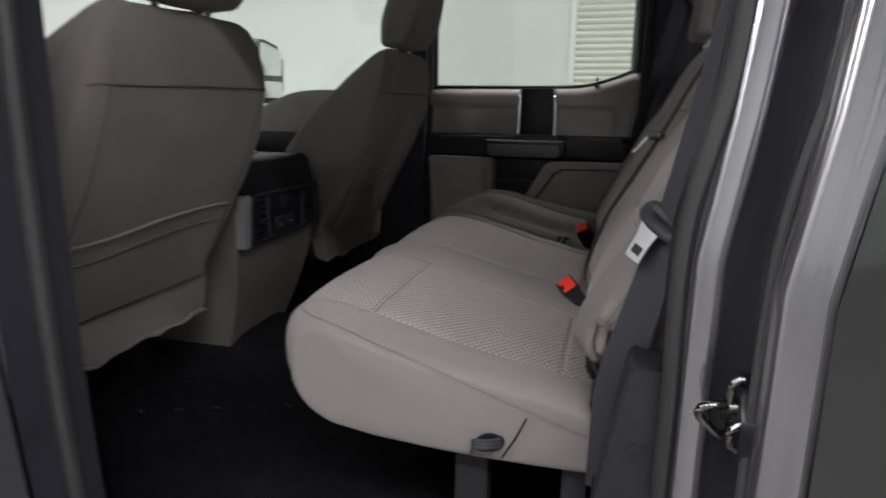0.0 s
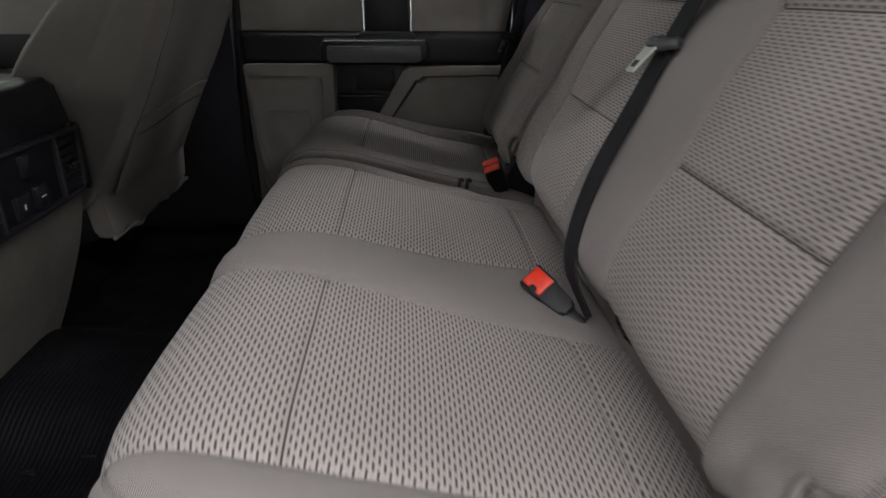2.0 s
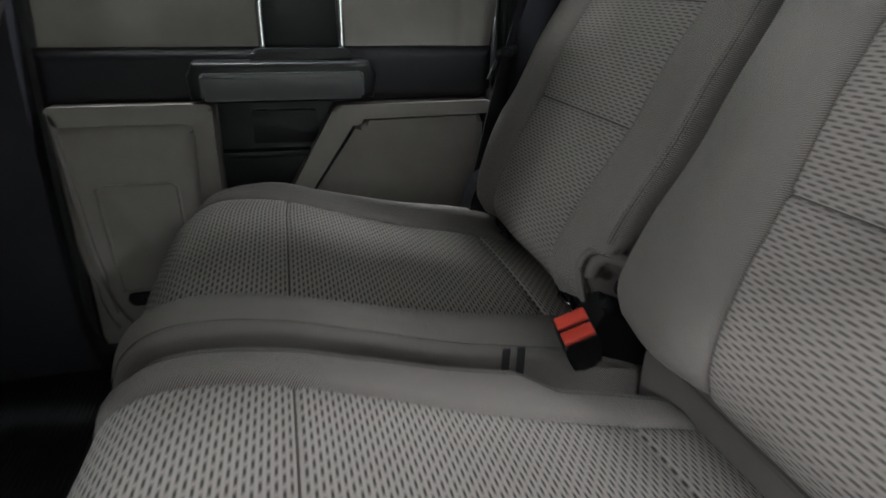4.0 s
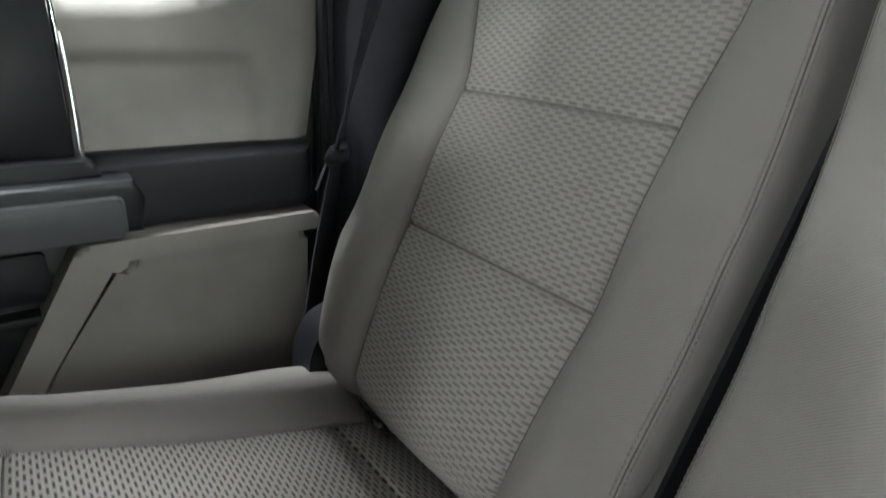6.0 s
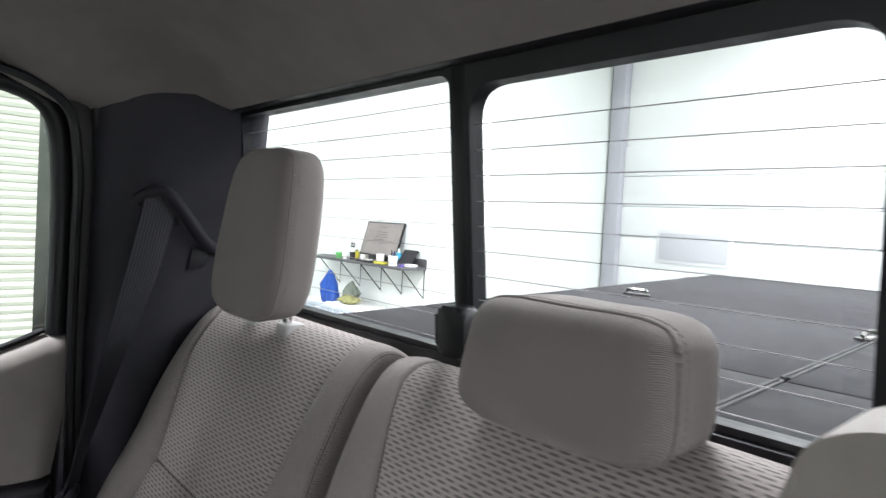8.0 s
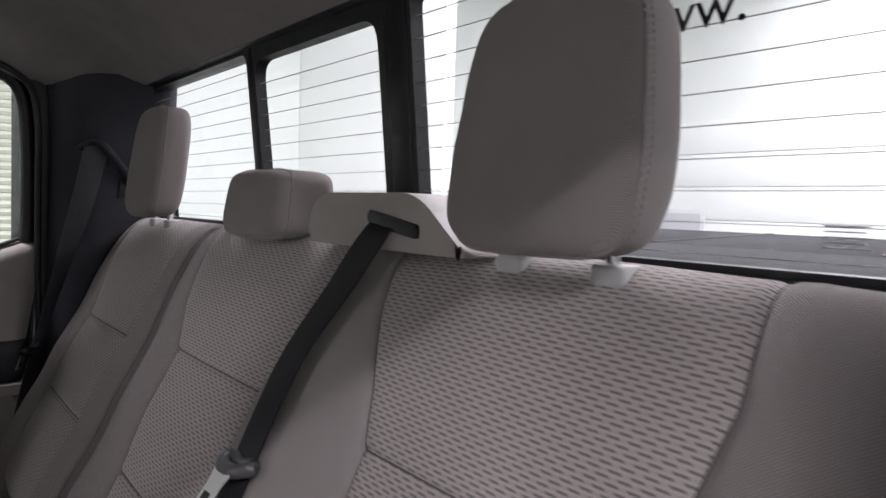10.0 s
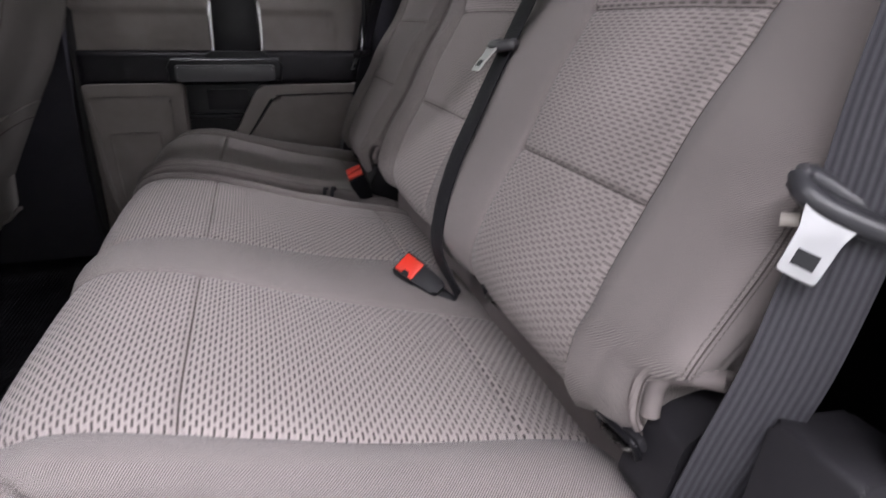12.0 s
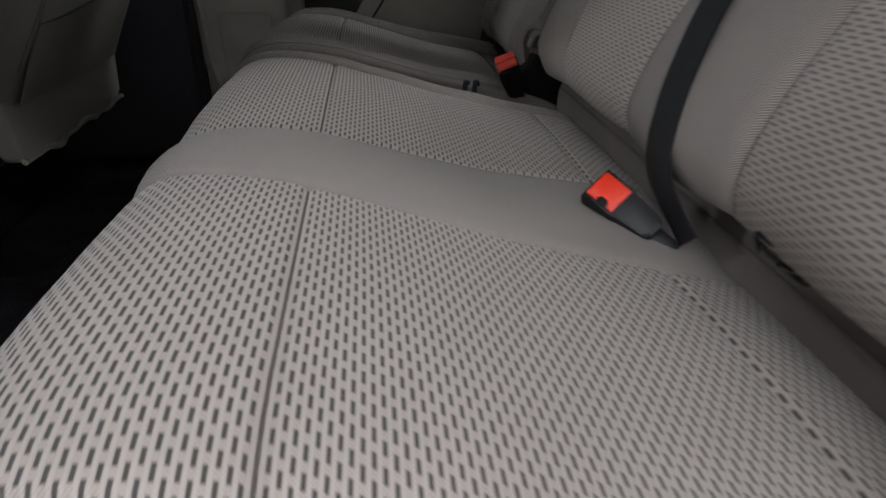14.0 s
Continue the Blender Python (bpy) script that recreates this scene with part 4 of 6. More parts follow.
def quarter_trim(name, s, label):
    """Trim between the door opening and the rear window; s: -1 or 1, the side."""
    ob = thing(name, label, "pillar trim", kind="structure", at=(0.66, s * 0.78, 0.4))
    ahead = 0.022 if s < 0 else 0.0
    plan = [(0.552 - ahead, 0.870), (0.560 - ahead, 0.852), (0.585 - ahead, 0.822), (0.625 - ahead * 0.6, 0.797), (0.70, 0.785), (0.775, 0.770), (0.80, 0.78)]
    bm = bmesh.new()
    rows = []
    zs = [0.02, 0.35, 0.5, 0.65, 0.8, 0.95, 1.1, 1.2, 1.27, 1.335]
    line = spline([(*p, 0) for p in plan], False, 0.015)
    for zz in zs:
        lean = rake(zz) if s < 0 else 0.0
        tuck = 0.03 * max(zz - 1.05, 0) / 0.22 if s > 0 else 0.22 * max(zz - 0.90, 0)
        inner = 0.05 * max(0.62 - zz, 0) / 0.4
        low = min(max((0.96 - zz) / 0.2, 0), 1) if s < 0 else 0.0
        rows.append([bm.verts.new((p.x + low * ahead + lean * (0.78 - p.x) / 0.23 * (1 if p.x < 0.78 else 0), s * (p.y - tuck + max(inner * (p.x > 0.57), low * max(0.872 - p.y, 0) * 0.8)), zz)) for p in line])
    for a, b in zip(rows, rows[1:]):
        for i in range(len(a) - 1):
            bm.faces.new((a[i], a[i + 1], b[i + 1], b[i]))
    made = bmesh.ops.extrude_face_region(bm, geom=bm.faces[:])["geom"]
    for v in made:
        if isinstance(v, bmesh.types.BMVert):
            v.co += Vector((0.02, s * 0.03, 0))
    part("panel", finish(bm), M["trim_dark"], ob, "", 45)
    x, y, zz = 0.640, s * 0.79, 1.074
    if s < 0:
        return ob
    # hooded belt guide: a sloping lip over a dark slot
    part("guide_slot", plate(rounded([(x - 0.028, zz - 0.004), (x + 0.0, zz + 0.012), (x + 0.030, zz - 0.030), (x + 0.016, zz - 0.040), (x - 0.002, zz - 0.030)], 0.004), 1, s * 0.773, s * 0.80, 0.002), M["black"], ob, "black belt guide opening")
    part("guide_bar", tube([(x - 0.034, s * 0.782, zz + 0.004), (x - 0.016, s * 0.772, zz + 0.016), (x + 0.004, s * 0.764, zz + 0.018), (x + 0.040, s * 0.761, zz - 0.026), (x + 0.066, s * 0.766, zz - 0.058), (x + 0.096, s * 0.780, zz - 0.074)], 0.0125, step=0.006, sides=12, flat=0.75), M["trim_dark"], ob, "dark plastic belt guide lip")
    part("hole", plate(rounded([(x + 0.046, zz - 0.106), (x + 0.072, zz - 0.100), (x + 0.078, zz - 0.074), (x + 0.052, zz - 0.066)], 0.005), 1, s * 0.7775, s * 0.80, 0.001), M["black"], ob, "dark recess")
    return ob


quarter_trim("pillar_trim_far", 1, "dark blue-grey plastic pillar trim with a belt guide")
quarter_trim("pillar_trim_near", -1, "dark blue-grey plastic pillar trim beside the open doorway")


# rubber seals round the rear door openings
def seal(name, s, label):
    def lean(z):
        return rake(z) if s < 0 else -0.01

    ob = thing(name, label, "door seal", kind="structure", at=(0.55, s * 0.88, 0.1))
    y = s * 0.878
    out = 0.010 if s < 0 else 0.0
    path = [(0.50 + out, y, 0.10), (0.542 + out, y, 0.22), (0.548 + out, y, 0.45), (0.552 + out * 0.6, y, 0.64), (0.560 + lean(0.8), y, 0.80), (0.560 + lean(1.0), y - s * 0.012, 1.0), (0.558 + lean(1.12), y - s * 0.024, 1.14),
            (0.52, y - s * 0.04, 1.235), (0.40, y - s * 0.05, 1.272), (0.1, y - s * 0.05, 1.285), (-0.2, y - s * 0.045, 1.28)]
    part("bulb", tube(path, 0.017, step=0.02, sides=12), M["rubber"], ob, "soft black rubber bulb")
    part("lip", tube([(p[0] + 0.022, p[1] - s * 0.008, p[2] + (0.02 if p[2] > 1.15 else 0)) for p in path], 0.009, step=0.02, sides=8), M["rubber"], ob)
    for k, (dx, dy) in enumerate(((-0.0145, 0.009), (-0.003, 0.0165), (0.009, 0.0145))):
        part("bead", tube([(p[0] + dx, p[1] + s * dy * (1 if k else -1), p[2]) for p in path[:7]], 0.0022, step=0.03, sides=6), M["black"], ob, "dark moulding line")
    part("inner_lip", tube([(p[0] - 0.012, p[1] - s * 0.02, p[2] - (0.015 if p[2] > 1.15 else 0)) for p in path], 0.007, step=0.02, sides=8), M["black"], ob)


seal("door_seal_near", -1, "black rubber seal round the open rear doorway")
seal("door_seal_far", 1, "black rubber seal round the closed rear door")

# painted body post behind the open doorway
post = thing("body_post", "metallic dark grey painted door post with striker", "door post", kind="structure", at=(0.65, -0.93, 0.0))
plan = [(0.552, -0.855), (0.555, -0.888), (0.560, -0.900), (0.566, -0.904), (0.577, -0.906), (0.583, -0.902), (0.589, -0.888), (0.595, -0.868), (0.606, -0.862), (0.613, -0.876), (0.612, -0.912), (0.606, -0.942), (0.605, -0.960), (0.607, -0.975), (0.611, -0.986), (0.617, -0.992), (0.626, -0.996), (0.633, -1.003), (0.66, -1.006), (0.80, -1.01)]
bm = bmesh.new()
rows = []
for zz in (-0.25, 0.0, 0.3, 0.5, 0.62, 0.75, 0.9, 1.05, 1.2, 1.34):
    tuck = 0.10 * max(zz - 0.8, 0) ** 1.3
    rows.append([bm.verts.new((p.x + rake(zz), p.y + tuck, zz)) for p in spline([(*q, 0) for q in plan], False, 0.006)])
for a, b in zip(rows, rows[1:]):
    for i in range(len(a) - 1):
        bm.faces.new((a[i], a[i + 1], b[i + 1], b[i]))
part("panel", finish(bm), M["paint"], post, "", 50)
far_post = thing("body_post_far", "metallic dark grey painted door post behind the closed door", "door post", kind="structure", at=(0.65, 0.93, 0.0))
bm = bmesh.new()
rows = []
for zz in (-0.25, 0.3, 0.62, 0.9, 1.2, 1.34):
    tuck = 0.10 * max(zz - 0.8, 0) ** 1.3
    rows.append([bm.verts.new((x, -(y + tuck), zz)) for x, y in ((0.497, -0.935), (0.52, -0.93), (0.565, -0.918), (0.62, -0.91), (0.66, -0.98), (0.72, -1.0), (0.82, -1.0))])
for a, b in zip(rows, rows[1:]):
    for i in range(len(a) - 1):
        bm.faces.new((a[i], a[i + 1], b[i + 1], b[i]))
part("panel", finish(bm), M["paint"], far_post, "", 50)
for sgn in (-1, 1):
    rail = thing("roof_rail", "dark trim along the roof edge above the door", "roof rail", kind="structure", at=(0, sgn * 0.85, 1.3))
    part("cover", plate(rounded([(sgn * 0.832, 1.285), (sgn * 0.85, 1.262), (sgn * 0.885, 1.258), (sgn * 0.90, 1.30), (sgn * 0.87, 1.42), (sgn * 0.80, 1.42)], 0.01), 0, -1.3, 0.80, 0.006), M["trim_dark"], rail)
part("rubber_gap", tube([(0.606 + rake(z0), -0.968 + 0.10 * max(z0 - 0.8, 0) ** 1.3, z0) for z0 in (-0.2, 0.2, 0.62, 0.8, 1.0, 1.25)], 0.004, step=0.03), M["rubber"], post, "black rubber edge strip")
striker = part("striker_plate", plate(rounded([(-0.972, 0.470), (-0.955, 0.462), (-0.905, 0.466), (-0.900, 0.505), (-0.915, 0.526), (-0.955, 0.524), (-0.974, 0.500)], 0.006), 0, 0.597, 0.612, 0.003), M["black"], post, "black latch plate")
part("loop", tube([(0.604, -0.925, 0.502), (0.585, -0.944, 0.504), (0.570, -0.947, 0.501), (0.567, -0.947, 0.495), (0.575, -0.946, 0.485), (0.588, -0.944, 0.475), (0.604, -0.928, 0.474)], 0.0042, step=0.005, sides=10), M["dark_steel"], striker, "bright wire striker loop")
part("hook", tube([(0.600, -0.948, 0.498), (0.591, -0.951, 0.512), (0.592, -0.951, 0.528), (0.600, -0.950, 0.532)], 0.0034, step=0.005, sides=8), M["dark_steel"], striker)
part("hook", tube([(0.600, -0.966, 0.474), (0.592, -0.968, 0.478), (0.590, -0.968, 0.492), (0.600, -0.966, 0.500)], 0.0034, step=0.005, sides=8), M["dark_steel"], striker)
for by0, bz0 in ((-0.950, 0.505), (-0.922, 0.484)):
    part("bolt", tube([(0.598, by0, bz0), (0.590, by0, bz0)], 0.006, smooth=False, sides=12), M["dark_steel"], striker)
part("outer_skin", plate([(0.634, -0.3), (1.35, -0.3), (1.35, 0.86), (0.82, 0.86), (0.82, 1.2), (0.72, 1.2), (0.665, 0.85), (0.634, 0.62)], 1, -1.03, -1.010, 0.006), M["paint_dimmed"], post, "outer body panel, its paint darkened for the dim surroundings it reflects")

# lower trim by the doorway
trim = thing("lower_quarter_trim", "grey plastic trim panel under the belt beside the doorway", "trim panel", kind="structure", at=(0.5, -0.84, 0.1))
part("panel", plate(rounded([(0.462, 0.08), (0.574, 0.08), (0.574, 0.492), (0.511, 0.495), (0.486, 0.345)], 0.005), 1, -0.865, -0.80, 0.006), M["grey_plastic"], trim)
part("mark", plate([(0.515, 0.405), (0.522, 0.412), (0.522, 0.409), (0.532, 0.409), (0.532, 0.401), (0.522, 0.401), (0.522, 0.398)], 1, -0.8665, -0.8652, 0), M["trim_dark"], trim, "small arrow mark")
part("sill", box((-0.30, -0.93, -0.02), (0.56, -0.835, 0.095), 0.012), M["black"], trim, "black door sill cover")
for i in range(9):
    part("tread", box((0.02 + 0.05 * i, -0.90, 0.094), (0.05 + 0.05 * i, -0.893, 0.098), 0.001), M["satin"], trim)


foot_cover = thing("belt_anchor_cover", "black plastic belt anchor cover under the backrest corner", "trim cover", at=(0.5, -0.75, 0.3))
part("shell", plate(rounded([(0.470, 0.392), (0.488, 0.360), (0.545, 0.360), (0.548, 0.464), (0.520, 0.470), (0.486, 0.446)], 0.006), 1, -0.757, -0.704, 0.005, 3), M["grey_plastic"], foot_cover)
part("screw_cap", tube([(0.505, -0.757, 0.415), (0.505, -0.7595, 0.415)], 0.009, smooth=False, sides=16), M["black"], foot_cover, "round black screw cap")


foot_cover_far = thing("belt_anchor_cover", "black plastic belt anchor cover beside the closed door", "trim cover", at=(0.5, 0.74, 0.3))
part("shell", plate(rounded([(0.440, 0.330), (0.545, 0.330), (0.552, 0.445), (0.500, 0.445), (0.462, 0.430), (0.444, 0.395)], 0.016), 1, 0.716, 0.770, 0.010, 3), M["black"], foot_cover_far)
part("screw_cap", tube([(0.500, 0.716, 0.395), (0.500, 0.7140, 0.395)], 0.009, smooth=False, sides=16), M["grey_plastic"], foot_cover_far, "round screw cap")


def pillar(name, s, label):
    ob = thing(name, label, "pillar", kind="structure", at=(-0.3, s * 0.86, 0.07))
    outline = [(-0.66, 0.05), (-0.20, 0.05), (-0.238, 0.16), (-0.246, 0.35), (-0.244, 0.62), (-0.236, 0.9), (-0.235, 1.3), (-0.34, 1.3), (-0.345, 0.9), (-0.38, 0.66), (-0.50, 0.40), (-0.62, 0.22)]
    part("cover", plate(rounded(outline, 0.02, 3), 1, s * 0.815, s * 0.93, 0.018, 3), M["trim_dark"], ob)
    part("edge_seal", tube([(-0.236, s * 0.86, 0.10), (-0.240, s * 0.868, 0.35), (-0.238, s * 0.872, 0.62), (-0.232, s * 0.87, 0.9), (-0.230, s * 0.85, 1.25)], 0.012, step=0.03), M["rubber"], ob)


pillar("pillar_far", 1, "dark plastic middle pillar between the doors")
pillar("pillar_near", -1, "dark plastic middle pillar at the open doorway")

# ---- the closed rear door on the far side ----
door = thing("rear_door", "taupe and black rear door trim with chrome strips, closed", "vehicle door", at=(0.15, 0.9, 0.1))


def dplate(name, outline, y0, y1, mat, label="", bevel=0.005, rad=0.0, seg=2, parent=None):
    return part(name, plate(rounded(outline, rad) if rad else outline, 1, y0, y1, bevel, seg), mat, parent or door, label, 35)


dplate("outer_shell", [(-0.24, 0.06), (0.50, 0.06), (0.545, 0.83), (-0.235, 0.80)], 0.905, 0.97, M["paint"], "grey painted door shell")
sill_top = table([(-0.232, 0.808), (0.20, 0.808), (0.33, 0.812), (0.40, 0.826), (0.46, 0.846), (0.505, 0.862), (0.530, 0.862), (0.548, 0.852)])


def ease(t):
    t = min(max(t, 0.0), 1.0)
    return t * t * (3 - 2 * t)


def door_upper():
    """The upper panel: a sloping sill, a rounded edge and a shallow scoop below it."""
    bm = bmesh.new()
    rows = []
    for a in range(91):
        x = -0.232 + 0.747 * a / 90
        row = []
        for b in range(37):
            far = max(0.0, (x - 0.40) / 0.115)
            top = sill_top(x + 0.033 * far)
            edge = top - 0.036
            if b < 9:
                u = b / 8
                z = top - 0.036 * (1 - math.cos(u * math.pi / 2)) * 0.62 - 0.036 * 0.38 * u
                y = 0.884 - 0.024 * math.sin(u * math.pi / 2)
            else:
                z = edge - (edge - 0.632) * (b - 8) / 28
                y = 0.860
            scoop = ease((0.752 - z) / 0.022) * ease((z - 0.585) / 0.10) * ease((0.462 - x - 0.25 * max(z - 0.70, 0)) / 0.026)
            y += 0.012 * scoop
            y += 0.012 * ease((x - 0.497) / 0.018)
            row.append(bm.verts.new((x + 0.033 * far * (z - 0.632) / 0.20, y, z)))
        rows.append(row)
    for p, q in zip(rows, rows[1:]):
        for k in range(len(p) - 1):
            bm.faces.new((p[k], q[k], q[k + 1], p[k + 1]))
    for v in bmesh.ops.extrude_face_region(bm, geom=bm.faces[:])["geom"]:
        if isinstance(v, bmesh.types.BMVert):
            v.co.y += 0.018
    return finish(bm)


part("upper_panel", door_upper(), M["trim"], door, "smooth taupe upper panel with a sloping sill", 50)
band = dplate("black_band", [(-0.232, 0.548), (0.495, 0.548), (0.515, 0.565), (0.515, 0.640), (-0.232, 0.640)], 0.838, 0.90, M["band"], "black grained trim band", 0.022, 0, 5)
dplate("black_insert", [(0.117, 0.636), (0.240, 0.636), (0.236, 0.806), (0.121, 0.806)], 0.852, 0.862, M["black"], "satin black insert", 0.002)
for x0, x1 in ((0.113, 0.117), (0.244, 0.240)):
    part("chrome_strip", tube([(x0, 0.850, 0.640), (x0, 0.850, 0.70), ((x0 + x1) / 2, 0.853, 0.76), (x1, 0.866, 0.806)], 0.0056, step=0.02, sides=10, flat=0.6), M["chrome"], door, "bright chrome strip")
# pull handle
handle = dplate("handle_housing", [(-0.002, 0.562), (0.290, 0.562), (0.296, 0.60), (0.285, 0.622), (0.005, 0.622), (-0.006, 0.60)], 0.790, 0.850, M["black"], "black handle housing", 0.010, 0, 3)
part("grip_bar", plate(rounded([(0.016, 0.564), (0.272, 0.564), (0.272, 0.606), (0.016, 0.606)], 0.006), 1, 0.776, 0.792, 0.007, 3), M["grip"], handle, "satin grey grip bar")
part("upper_lip", plate(rounded([(0.09, 0.618), (0.262, 0.618), (0.252, 0.640), (0.10, 0.640)], 0.008), 1, 0.815, 0.852, 0.006), M["black"], handle)
# lower trim
dplate("lower_panel", [(-0.225, 0.10), (0.50, 0.10), (0.50, 0.55), (-0.230, 0.55)], 0.868, 0.905, M["trim"], "taupe lower panel", 0.006)
RIM = [(-0.222, 0.555), (0.026, 0.555), (0.026, 0.10), (-0.13, 0.10), (-0.185, 0.16), (-0.215, 0.30)]
HOLLOW = [(-0.212, 0.524), (-0.006, 0.524), (-0.012, 0.150), (-0.118, 0.135), (-0.172, 0.185), (-0.198, 0.31)]
bm = frame_bar(rounded(RIM, [0.01, 0.012, 0.01, 0.03, 0.06, 0.05]), rounded(HOLLOW, [0.012, 0.02, 0.02, 0.03, 0.05, 0.05]), 0.812, 0.870)
for v in bm.verts:
    v.co = Vector((v.co.y, v.co.x, v.co.z))
bmesh.ops.bevel(bm, geom=[e for e in bm.edges if all(v.co.y < 0.813 for v in e.verts) and len({abs(f.normal.y) > 0.9 for f in e.link_faces}) == 2], offset=0.007, segments=3, profile=0.5, affect="EDGES")
part("front_frame", finish(bm), M["trim"], door, "taupe moulded frame", 35)
dplate("front_pad", rounded([(-0.218, 0.53), (0.0, 0.53), (-0.006, 0.14), (-0.12, 0.125), (-0.18, 0.18), (-0.205, 0.31)], 0.02), 0.824, 0.868, M["trim"], "taupe recessed panel", 0.003, 0, 3)
grille = dplate("speaker_grille", rounded([(-0.172, 0.424), (-0.046, 0.424), (-0.040, 0.238), (-0.160, 0.228)], 0.014), 0.820, 0.826, M["trim"], "perforated taupe speaker grille", 0.003)
part("rim", tube([(x, 0.820, z) for x, z in rounded([(-0.172, 0.424), (-0.046, 0.424), (-0.040, 0.238), (-0.160, 0.228)], 0.014)], 0.003, True, 0.008, 6), M["trim"], grille)
dplate("pocket_slot", rounded([(-0.150, 0.205), (-0.05, 0.205), (-0.05, 0.225), (-0.155, 0.225)], 0.008), 0.810, 0.830, M["black"], "dark storage slot", 0.002)
dplate("centre_recess", [(0.03, 0.12), (0.30, 0.12), (0.30, 0.556), (0.03, 0.556)], 0.862, 0.872, M["black"], "black recess behind the handle", 0.002)
dplate("switch_panel", rounded([(0.085, 0.478), (0.20, 0.478), (0.195, 0.535), (0.085, 0.535)], 0.006), 0.850, 0.864, M["band"], "black switch panel", 0.003)
dplate("recess_shelf", [(0.032, 0.455), (0.20, 0.455), (0.20, 0.468), (0.032, 0.468)], 0.835, 0.864, M["black"], "", 0.003)
dplate("rear_frame", rounded([(0.226, 0.546), (0.508, 0.549), (0.508, 0.526), (0.262, 0.521), (0.178, 0.395), (0.114, 0.28), (0.075, 0.28)], [0.012, 0.008, 0.004, 0.012, 0.01, 0.005, 0.005]), 0.818, 0.872, M["trim"], "taupe moulded armrest frame", 0.007, 0, 4)
# black plate draws the shadow line inside the armrest frame
dplate("groove", [(0.240, 0.530), (0.503, 0.530), (0.495, 0.27), (0.100, 0.27)], 0.8645, 0.870, M["black"], "black plate for the shade in the gap round the pad", 0.001)
dplate("rear_pad", rounded([(0.271, 0.514), (0.500, 0.519), (0.492, 0.300), (0.470, 0.27), (0.124, 0.27), (0.186, 0.393)], [0.016, 0.014, 0.02, 0.02, 0.01, 0.03]), 0.840, 0.872, M["trim"], "taupe padded panel", 0.013, 0, 5)
part("lock_knob", tube([(0.386, 0.872, 0.820), (0.386, 0.872, 0.842), (0.386, 0.872, 0.846)], 0.0040, smooth=False, sides=10), M["black"], door, "black lock knob")
part("knob_base", tube([(0.386, 0.872, 0.812), (0.386, 0.872, 0.816)], 0.009, smooth=False, sides=12), M["black"], door)
# window and its frame
part("window_seal", tube([(-0.23, 0.880, 0.812), (0.20, 0.880, 0.812), (0.33, 0.880, 0.816), (0.40, 0.880, 0.830), (0.46, 0.880, 0.850), (0.505, 0.882, 0.868)], 0.005, step=0.02), M["black"], door, "black rubber window seal")
frame_line = [(-0.225, 0.80), (-0.222, 1.0), (-0.215, 1.20), (-0.16, 1.245), (0.1, 1.252), (0.35, 1.248), (0.465, 1.235), (0.510, 1.195), (0.522, 1.10), (0.524, 0.98), (0.522, 0.86)]
part("window_frame", tube([(x, 0.888 - 0.12 * max(zz - 0.85, 0) ** 1.4, zz) for x, zz in frame_line], 0.016, step=0.02, sides=10), M["black"], door, "black window frame")
part("outer_frame", tube([(x + (0.026 if x > 0.2 else (-0.02 if x < -0.2 else 0)), 0.898 - 0.12 * max(zz - 0.85, 0) ** 1.4, zz + (0.026 if zz > 1.19 else 0)) for x, zz in frame_line], 0.018, step=0.02, sides=10), M["rubber"], door)
bm = bmesh.new()
grid = []
for i in range(13):
    zz = 0.80 + 0.455 * i / 12
    grid.append([bm.verts.new((x, 0.890 - 0.12 * max(zz - 0.85, 0) ** 1.4, zz)) for x in (-0.23, 0.52)])
for a, b in zip(grid, grid[1:]):
    bm.faces.new((a[0], a[1], b[1], b[0]))
pane = part("pane", finish(bm), M["glass"], door, "faintly green tinted window glass")
pane.visible_shadow = False

# ---- the front of the cab ----
for s, nm in ((1, "front_door_far"), (-1, "front_door_near")):
    fd = thing(nm, "taupe and black front door trim, closed", "vehicle door", kind="structure", at=(-0.8, s * 0.88, 0.1))
    part("panel", plate(rounded([(-1.45, 0.08), (-0.36, 0.08), (-0.33, 0.80), (-0.70, 0.797), (-0.80, 0.79), (-0.92, 0.745), (-1.0, 0.70), (-1.45, 0.69)], [0.02, 0.02, 0.01, 0.05, 0.05, 0.05, 0.05, 0.02]), 1, s * 0.845, s * 0.93, 0.016, 3), M["trim"], fd)
    part("black_band", box((-1.45, min(s * 0.83, s * 0.85), 0.54), (-0.38, max(s * 0.83, s * 0.85), 0.63), 0.008), M["band"], fd)
    part("armrest", box((-1.2, min(s * 0.77, s * 0.84), 0.46), (-0.5, max(s * 0.77, s * 0.84), 0.53), 0.02), M["band"], fd)
    part("window_frame", tube([(-0.345, s * 0.885, 0.80), (-0.345, s * 0.86, 1.22), (-0.5, s * 0.84, 1.25), (-1.0, s * 0.84, 1.22), (-1.45, s * 0.86, 0.95), (-1.6, s * 0.88, 0.80)], 0.02, step=0.03), M["black"], fd)
    glass_pane = part("pane", plate([(-1.5, 0.70), (-0.345, 0.80), (-0.345, 1.24), (-1.0, 1.22), (-1.45, 0.95)], 1, s * 0.886, s * 0.889, 0), M["glass_clear"], fd, "clear side glass")
    glass_pane.visible_shadow = False

dash = thing("dashboard", "dark grey moulded dashboard", "dashboard", kind="structure", at=(-1.5, 0, 0.1))
part("body", plate(rounded([(-1.9, 0.05), (-1.30, 0.05), (-1.22, 0.45), (-1.30, 0.70), (-1.42, 0.76), (-1.9, 0.78)], 0.05), 1, -0.83, 0.83, 0.02), M["trim_dark"], dash)
